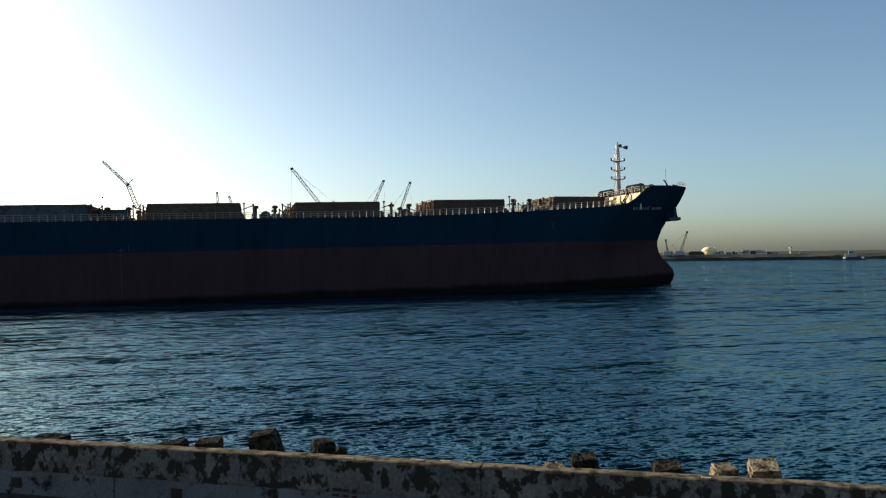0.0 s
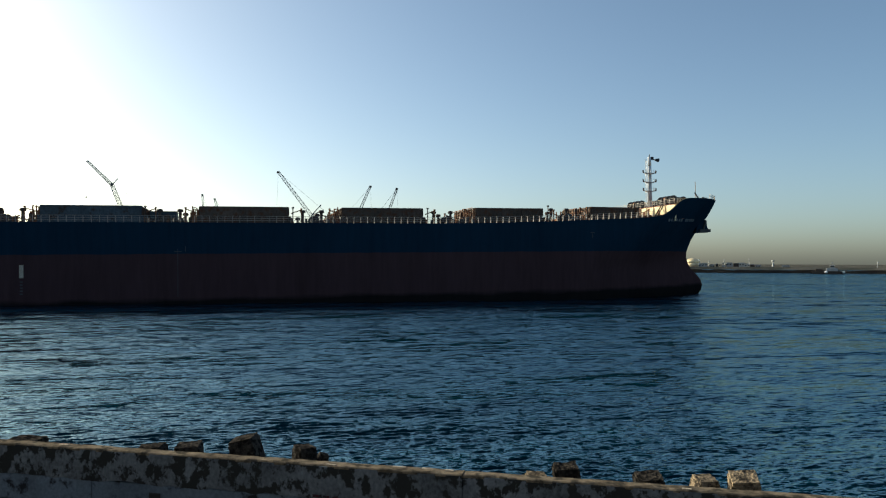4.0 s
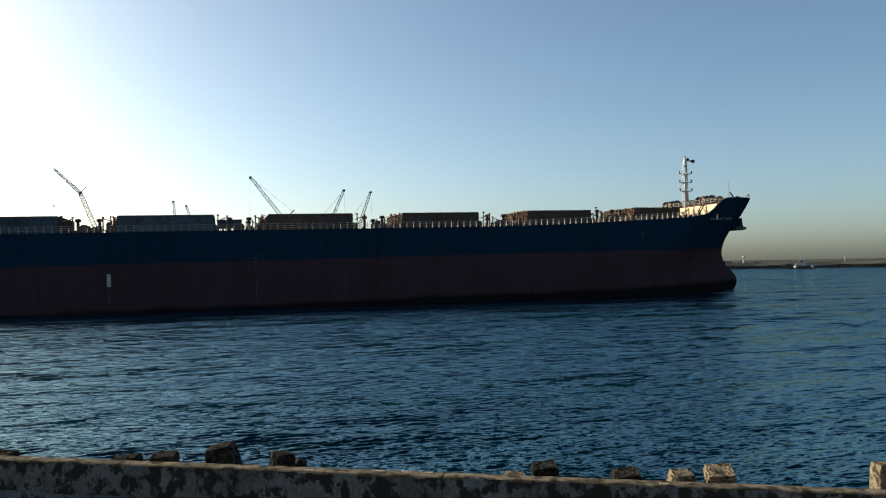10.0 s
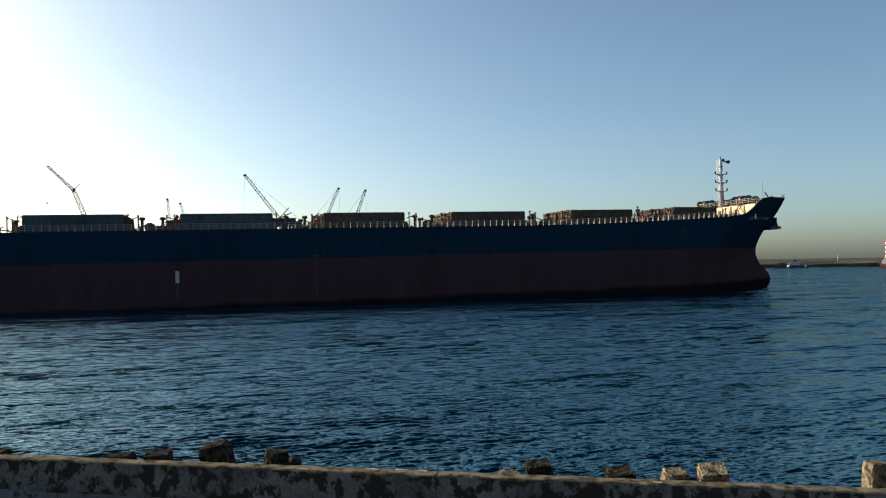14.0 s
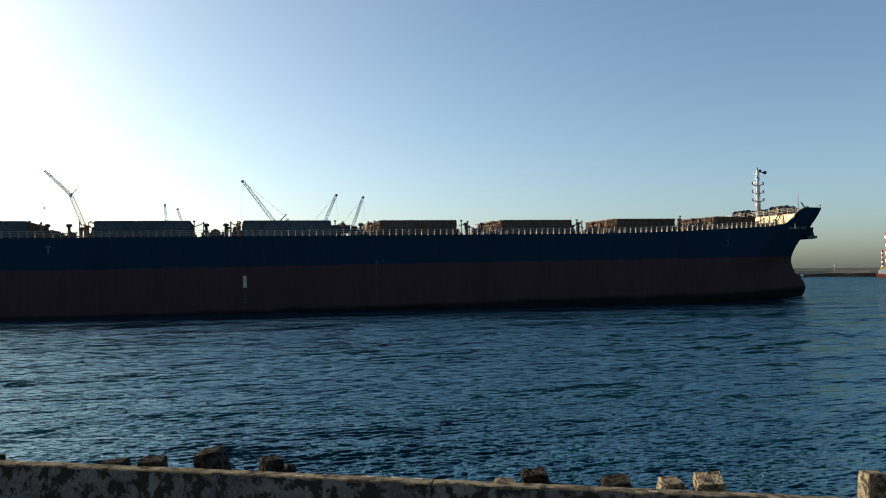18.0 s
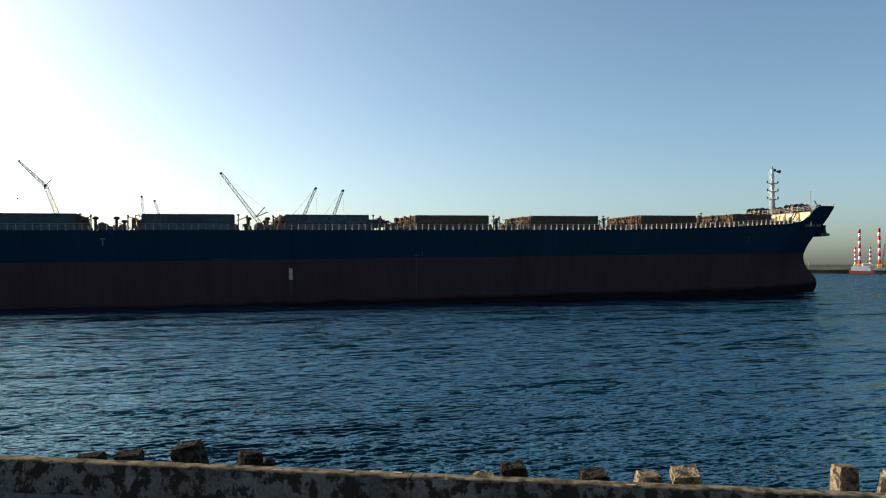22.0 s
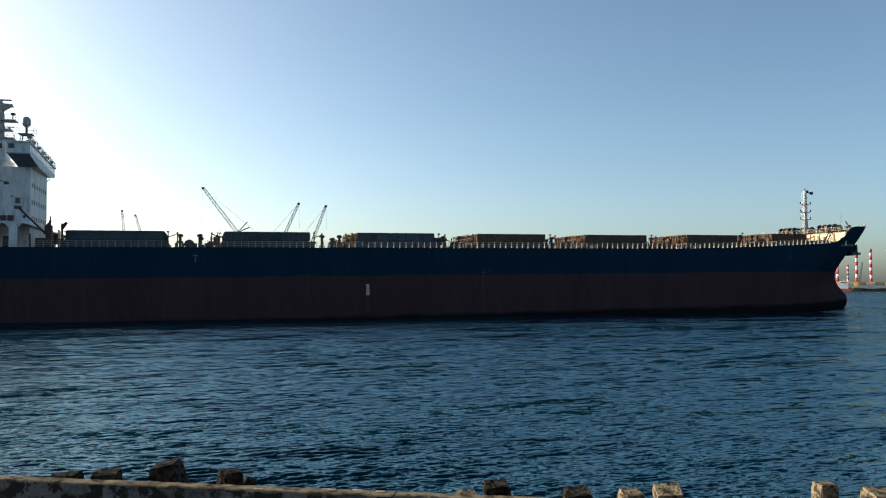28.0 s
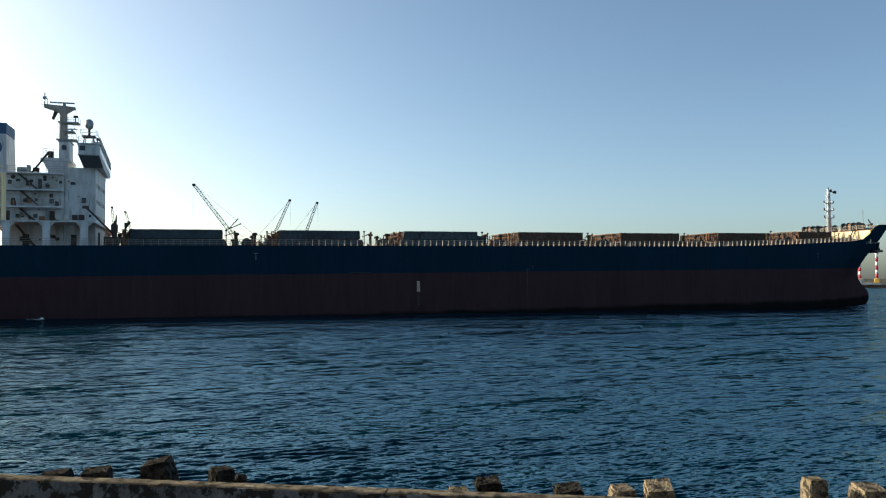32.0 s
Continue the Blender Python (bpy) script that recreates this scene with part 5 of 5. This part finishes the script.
def bulk_carrier():
    ship = thing("bulk_carrier", (0, 0, 0), "large dark blue and red bulk carrier in ballast under way", "ship")
    hull = part("hull", hull_mesh(), HULL, ship, "dark blue topsides over a dull red boot")
    part("main_deck", deck_mesh(STERN + 0.2, 70.0, lambda x: lerp(EDGE, min(x, 59.5)) - 0.03, 0.05), DECK, ship, "red-brown steel main deck")
    hull_marks(ship, hull)
    hatches(ship)
    deck_gear(ship)
    railing(ship)
    foremast(ship)
    forecastle(ship)
    house(ship)
    fair_bow(ship)
    return ship


SHIP = bulk_carrier()


# ---------------------------------------------------------------- far shore
def breakwater():
    rng = random.Random(5)
    rows = []
    for k in range(160):
        az = -25 + 110 * k / 159
        d = 575 + 8 * math.sin(k * 0.2)
        r = [(d + o, h + rng.uniform(-0.5, 0.5) * (h > 0)) for o, h in ((-7, -1), (-4, 0.9), (0, 1.9), (4, 2.1), (9, 2.0), (16, -1))]
        rows.append([(*polar(az, q), h) for q, h in r])
    single("breakwater", band(Solid(), rows), ROCK, "long dark rubble breakwater across the harbour", "breakwater", kind="structure")
    rows = []
    for k in range(120):
        az = -60 + 150 * k / 119
        rows.append([(*polar(az, q), h + (rng.uniform(-0.4, 0.4) if h > 3 else 0)) for q, h in ((900, -1), (906, 3.0), (1010, 3.0), (1400, 3.0), (4700, 3.2), (4750, -1))])
    single("far_shore", band(Solid(), rows), SAND, "low hazy industrial shore on the horizon", "shore", kind="structure")


def far_box(name, az, dist, wide, deep, z0, z1, m, label, category, group=""):
    x, y = polar(az, dist)
    return single(name, Solid().cbox(-wide / 2, wide / 2, -deep / 2, deep / 2, z0, z1, min(0.15, wide * 0.1)), m, label, category, group, place=(x, y, 0), turn=-az)


def boom_crane(az_tip, el_tip, az_foot, el_foot, dist, label, w=2.2, back=None):
    """A crawler crane on the far quay: lattice boom, pendants and a cab on tracks."""
    x, y = polar(az_foot, dist)
    c = thing("crawler_crane", (x, y, 0), label, "crane", "cranes on the far quay", turn=-az_foot)
    side = dist * math.tan(radians(az_tip - az_foot))
    z0, z1 = high(el_foot, dist), high(el_tip, dist)
    run = side / (z1 - z0)
    foot = (-run * (z0 - 6.0), 0, 6.0)
    tip = (side, 0, z1)
    part("boom", Solid().lattice(foot, tip, w, w * 0.55, 26, 0.16), CRANE, c, "slender lattice boom")
    part("boom_head", Solid().cbox(side - 0.7, side + 0.7, -0.5, 0.5, z1 - 0.9, z1 + 0.3, 0.2), DARK, c)
    e = -1 if side < 0 else 1
    hx = foot[0] - e * 9
    s = Solid().tube((hx, 0, 17), tip, 0.07, 4).tube((hx, 0, 17), (foot[0] + (side - foot[0]) * 0.55, 0, 6 + (z1 - 6) * 0.55), 0.06, 4).tube(tip, (side + e * 0.6, 0, z0 + 2), 0.05, 4)
    part("pendant_line", s, CRANE, c)
    if back:
        for az, el in back:
            part("mast_strut", Solid().tube((dist * math.tan(radians(az - az_foot)), 0, high(el, dist)), (0, 0, z0), 0.28, 5), CRANE, c)
    part("gantry", Solid().tube((foot[0] - e * 2, 0, 6), (hx, 0, 17), 0.35, 6).tube((foot[0] - e * 8, 0, 5), (hx, 0, 17), 0.3, 6), CRANE, c)
    part("machine_house", Solid().cbox(*sorted((foot[0] + e * 2, foot[0] - e * 9)), -2.2, 2.2, 3.9, 7.4, 0.2), YELLOW, c)
    part("track", Solid().cbox(foot[0] - 6, foot[0] + 6, -3.6, -2.3, 2.6, 4.0, 0.4), DARK, c)
    part("track", Solid().cbox(foot[0] - 6, foot[0] + 6, 2.3, 3.6, 2.6, 4.0, 0.4), DARK, c)
    return c


def far_quay():
    """Quay on the far side of the channel, under the cranes."""
    rows = []
    for k in range(40):
        az = -40 + 62 * k / 39
        rows.append([(*polar(az, q), h) for q, h in ((405, -1), (405, 2.6), (560, 2.6), (560, -1))])
    single("far_quay", band(Solid(), rows), CONC, "concrete quay on the far side of the channel", "quay", kind="structure")
    boom_crane(1.29, 6.85, 3.8, 3.58, 420, "crawler crane with a long raised lattice boom", 2.3, ((4.53, 4.4), (4.74, 4.02)))
    boom_crane(8.32, 5.9, 7.38, 3.72, 430, "crawler crane with a steep lattice boom", 2.0)
    boom_crane(10.38, 5.75, 9.63, 3.67, 430, "crawler crane with a steep lattice boom", 2.0)
    boom_crane(-4.2, 4.97, -4.05, 3.48, 520, "distant crane with an upright boom", 1.9)
    boom_crane(-3.32, 4.68, -2.97, 3.51, 520, "distant crane with an upright boom", 1.9)
    # luffing jib crane with a tower, a raking jib and a hanging hook
    d = 420
    x, y = polar(-9.78, d)
    c = thing("luffing_crane", (x, y, 0), "tall luffing crane with a long raking jib", "crane", "cranes on the far quay", turn=9.78)
    at = lambda az, el: (d * math.tan(radians(az + 9.78)), 0, high(el, d))
    knee, tip, strut = at(-10.33, 5.44), at(-11.97, 7.06), at(-9.95, 5.89)
    base = (at(-9.62, 3.0)[0], 0, 6.0)
    base = (knee[0] + (at(-9.72, 3.85)[0] - knee[0]) * (knee[2] - 6) / (knee[2] - high(3.85, d)), 0, 6.0)
    part("tower_boom", Solid().lattice(base, knee, 2.6, 1.8, 30, 0.19), CRANE, c, "heavy lattice tower")
    part("jib", Solid().lattice(knee, tip, 1.5, 0.8, 22, 0.15), CRANE, c, "slender lattice jib")
    part("jib_strut", Solid().tube(knee, strut, 0.25, 6).box(knee[0] - 0.6, knee[0] + 0.6, -0.5, 0.5, knee[2] - 1.0, knee[2] + 0.6), CRANE, c)
    part("hoist_line", Solid().tube(tip, (tip[0], 0, high(4.55, d)), 0.025, 4).tube(strut, tip, 0.03, 4).tube(strut, (base[0] + 8, 0, 12), 0.05, 4), CRANE, c)
    part("hook_block", Solid().cbox(tip[0] - 0.35, tip[0] + 0.35, -0.3, 0.3, high(4.44, d), high(4.56, d), 0.1), DARK, c)
    part("machine_house", Solid().cbox(base[0] - 4, base[0] + 8, -2.4, 2.4, 3.9, 7.6, 0.2), YELLOW, c)
    for e in (-1, 1):
        part("track", Solid().cbox(base[0] - 6, base[0] + 6, min(e * 2.4, e * 3.8), max(e * 2.4, e * 3.8), 2.6, 4.0, 0.4), DARK, c)


def shore_things():
    # mobile crane, tank, sheds and masts behind the breakwater
    d = 905
    boom = lambda a, e: (*polar(a, d), high(e, d))
    for tip, foot, w in (((31.27, 1.49), (30.74, -0.1), 2.6), ((29.74, 0.93), (29.9, -0.1), 1.6)):
        x, y = polar(foot[0], d)
        c = thing("harbour_crane", (x, y, 0), "dark lattice harbour crane behind the breakwater", "crane", turn=-foot[0])
        side = d * math.tan(radians(tip[0] - foot[0]))
        part("boom", Solid().lattice((0, 0, 5), (side, 0, high(tip[1], d)), w, w * 0.6, 14, 0.25), CRANE, c)
        part("boom_head", Solid().cbox(side - 1.2, side + 1.2, -0.8, 0.8, high(tip[1], d) - 1, high(tip[1], d) + 0.8, 0.2), DARK, c)
        part("hoist_line", Solid().tube((side, 0, high(tip[1], d)), (side, 0, high(tip[1] - 0.9, d)), 0.12, 4).tube((side, 0, high(tip[1], d)), (-14 if side > 0 else 10, 0, 10), 0.1, 4), CRANE, c)
        part("machine_house", Solid().cbox(-5, 5, -3, 3, 2.8, 8, 0.3), STEEL, c)
    x, y = polar(32.75, 960)
    tank = thing("gas_tank", (x, y, 0), "round pale gas storage tank with a domed roof", "storage tank")
    part("shell", Solid().spin(0, 0, 2, [(8.4, 0), (8.4, 5.5)], 32), CREAM, tank, "", True)
    part("dome_roof", Solid().spin(0, 0, 7.5, [(8.6, 0), (7.8, 2.3), (5.6, 4.2), (2.4, 5.3), (0.3, 5.6)], 32), CREAM, tank, "", True)
    part("stair_tower", Solid().box(8.4, 9.6, -0.8, 0.8, 2, 12), STEEL, tank)
    x, y = polar(31.9, 940)
    tank = thing("storage_shed", (x, y, 0), "dark rounded storage shed behind the breakwater", "shed", turn=-31.9)
    part("shed_body", Solid().prism([(-9, 2), (9, 2), (9, 5.6), (6.5, 7.2), (-6, 7.4), (-9, 6.2)], -6, 6), DARK, tank)
    rng = random.Random(21)
    for az, w, h, m in ((33.3, 4, 6.4, STEEL), (33.6, 6, 7.0, PALE), (34.1, 5, 5.4, STEEL), (34.45, 3, 6.2, DARK), (34.9, 3, 7.2, PALE), (35.3, 7, 7.6, STEEL), (35.75, 6, 7.0, DARK), (36.15, 7, 7.4, PALE), (36.45, 5, 6.4, PALE), (36.8, 4, 5.6, DARK), (37.2, 6, 5.2, STEEL), (39.0, 8, 4.6, STEEL)):
        b = far_box("harbour_building", az, 950, w, 8, 2, h, m, "small pale harbour building behind the breakwater", "building", "harbour buildings")
        for k in range(max(2, int(w / 3))):
            part("window", Solid().box(-w / 2 + 0.8 + 3 * k, -w / 2 + 2.2 + 3 * k, -4.06, -4.0, h - 2.6, h - 1.2), GLASS, b)
        part("flat_roof", Solid().box(-w / 2 - 0.3, w / 2 + 0.3, -4.3, 4.3, h + 0.003, h + 0.35), STEEL, b)
    for az, el, w in ((36.62, 0.35, 0.5), (38.18, 0.24, 1.3), (34.95, 0.3, 0.4), (33.9, 0.2, 0.4), (44.6, 0.15, 0.5)):
        x, y = polar(az, 930)
        single("harbour_mast", Solid().tube((0, 0, 2), (0, 0, high(el, 930)), w, 6, w * 0.5).box(-w, w, -w, w, high(el, 930) - 1, high(el, 930)), STEEL, "slim harbour light mast", "mast", "harbour masts", place=(x, y, 0))
    # white workboat before the breakwater
    x, y = polar(41.7, 550)
    t = thing("harbour_tug", (x, y, 0), "grey harbour tug with white fenders", "boat", turn=-41.7)
    part("hull", Solid().add([(-10.5, -2.6, 2.2), (8, -2.8, 1.7), (10.5, 0, 2.6), (8, 2.8, 1.7), (-10.5, 2.6, 2.2), (-9, -1.8, -0.6), (7.5, -2.0, -0.6), (9.4, 0, -0.6), (7.5, 2, -0.6), (-9, 1.8, -0.6)],
                             [(0, 1, 2, 3, 4), (5, 9, 8, 7, 6), (0, 5, 6, 1), (1, 6, 7, 2), (2, 7, 8, 3), (3, 8, 9, 4), (4, 9, 5, 0)]), DARK, t)
    part("deckhouse", Solid().cbox(-1.5, 5.2, -2, 2, 1.8, 3.9, 0.15), STEEL, t)
    part("wheelhouse", Solid().cbox(0.6, 3.4, -1.5, 1.5, 3.904, 5.9, 0.15), STEEL, t)
    part("wheelhouse_window", Solid().box(0.8, 3.2, -1.54, -1.504, 4.6, 5.4), GLASS, t)
    part("bow_fender", Solid().spin(8.4, -1.4, 0.6, [(0.9, 0), (1.2, 0.6), (0.9, 1.4)], 10), LEGWHITE, t)
    part("stern_fender", Solid().spin(-1.6, -2.2, 0.6, [(0.9, 0), (1.2, 0.6), (0.9, 1.4)], 10), LEGWHITE, t)
    part("mast", Solid().tube((2, 0, 5.8), (2, 0, 8.2), 0.16, 6).tube((0.8, 0, 7.2), (3.2, 0, 7.2), 0.1, 5), STEEL, t)
    part("after_gear", Solid().cbox(-8, -3.6, -1.4, 1.4, 1.9, 3.4, 0.2), DARK, t)


def jackup(az_a, az_b, d, legs_el, label, leg_r=0.95):
    """A jack-up platform: yellow jacking houses on a low deck, striped legs."""
    mid = (az_a + az_b) / 2
    x, y = polar(mid, d)
    half = d * math.tan(radians((az_b - az_a) / 2))
    p = thing("jackup_platform", (x, y, 0), label, "jack-up barge", "jack-up platforms", turn=-mid)
    part("deck_hull", Solid().cbox(-half - 3, half + 3, -3, 14, 0.6, 3.2, 0.3), STEEL, p, "grey deck hull")
    for k, (lx, ly) in enumerate(((-half, 0), (half, 0), (-half * (1 + 11 / d), 11), (half * (1 + 11 / d), 11))):
        top = high(legs_el[k % 2] - (0.08 if k > 1 else 0), d)
        z0, n = 0.5, 11
        leg = part("leg", Solid().tube((lx, ly, -2), (lx, ly, z0), leg_r, 14), RED, p)
        for j in range(n):
            a, b = z0 + (top - z0) * j / n, z0 + (top - z0) * (j + 1) / n
            part("leg_band", Solid().tube((lx, ly, a), (lx, ly, b), leg_r, 14), LEGWHITE if j % 2 else RED, leg, "white band" if j % 2 else "red band", True)
        part("jacking_house", Solid().cbox(lx - 1.7, lx + 1.7, ly - 1.7, ly + 1.7, 3.204, 6.4, 0.3), YELLOW, p, "yellow jacking house")
    part("deckhouse", Solid().cbox(-half * 0.4, half * 0.2, 2, 8, 3.204, 6.0, 0.2), PALE, p)
    return p


def platforms():
    jackup(48.87, 50.7, 640, (2.40, 2.50), "jack-up platform with tall red and white striped legs")
    jackup(47.72, 49.71, 655, (2.36, 2.21), "jack-up platform with tall red and white striped legs")
    jackup(47.46, 48.34, 760, (1.13, 1.15), "distant jack-up platform with red and white striped legs", 0.8)
    x, y = polar(49.02, 648)
    single("platform_crane", Solid().lattice((0, 0, 6), (648 * math.tan(radians(0.2)), 0, high(1.35, 648)), 1.2, 0.7, 12, 0.14), CRANE, "dark lattice crane jib on the platform", "crane", place=(x, y, 0), turn=-49.02)
    x, y = polar(47.82, 548)
    b = thing("supply_boat", (x, y, 0), "orange-hulled supply boat with white upperworks", "boat", turn=-47.82)
    part("hull", Solid().add([(-7.4, -2.4, 2.4), (6.4, -2.4, 1.9), (7.6, 0, 2.2), (6.4, 2.4, 1.9), (-7.4, 2.4, 2.4), (-6.4, -1.8, -0.6), (6, -1.8, -0.6), (7, 0, -0.6), (6, 1.8, -0.6), (-6.4, 1.8, -0.6)],
                             [(0, 1, 2, 3, 4), (5, 9, 8, 7, 6), (0, 5, 6, 1), (1, 6, 7, 2), (2, 7, 8, 3), (3, 8, 9, 4), (4, 9, 5, 0)]), ORANGE, b, "orange hull")
    part("deckhouse", Solid().prism([(-6, 2.2), (5, 2.0), (5.2, 3.6), (2.5, 5.0), (-4.8, 5.2), (-6, 4.2)], -2, 2), LEGWHITE, b)
    part("bridge", Solid().cbox(0.2, 4.9, -1.8, 1.8, 4.6, 6.9, 0.2), LEGWHITE, b)
    part("bridge_window", Solid().box(0.6, 4.5, -1.84, -1.804, 5.7, 6.3), GLASS, b)
    part("mast", Solid().tube((2.5, 0, 6.8), (2.5, 0, 9.2), 0.14, 6), STEEL, b)


breakwater()
far_quay()
shore_things()
platforms()


# ---------------------------------------------------------------- movement
SHIP_PATH = [(0, 1.30, 120.47, 1.80), (4, 11.80, 121.10, 1.35), (8, 22.35, 121.74, 0.90), (12, 32.98, 122.38, 0.45), (16, 43.69, 123.02, -0.00), (20, 54.51, 123.68, -0.45), (24, 65.45, 124.34, -0.90), (28, 76.51, 125.00, -1.35), (32, 87.73, 125.68, -1.80)]


def motions():
    rows = []
    for t, x, y, turn in SHIP_PATH:
        a = radians(turn)
        rows.append((t, pose(x - BEAM * math.sin(a), y + BEAM * math.cos(a), 0.12 * math.sin(t * 0.35) * 0.2, 0, -0.785, turn)))
    walk(SHIP, rows)
    walk(WATER, [(t, pose(-0.06 * t, -0.14 * t, 0)) for t in (0, 8, 16, 24, 32)])


motions()
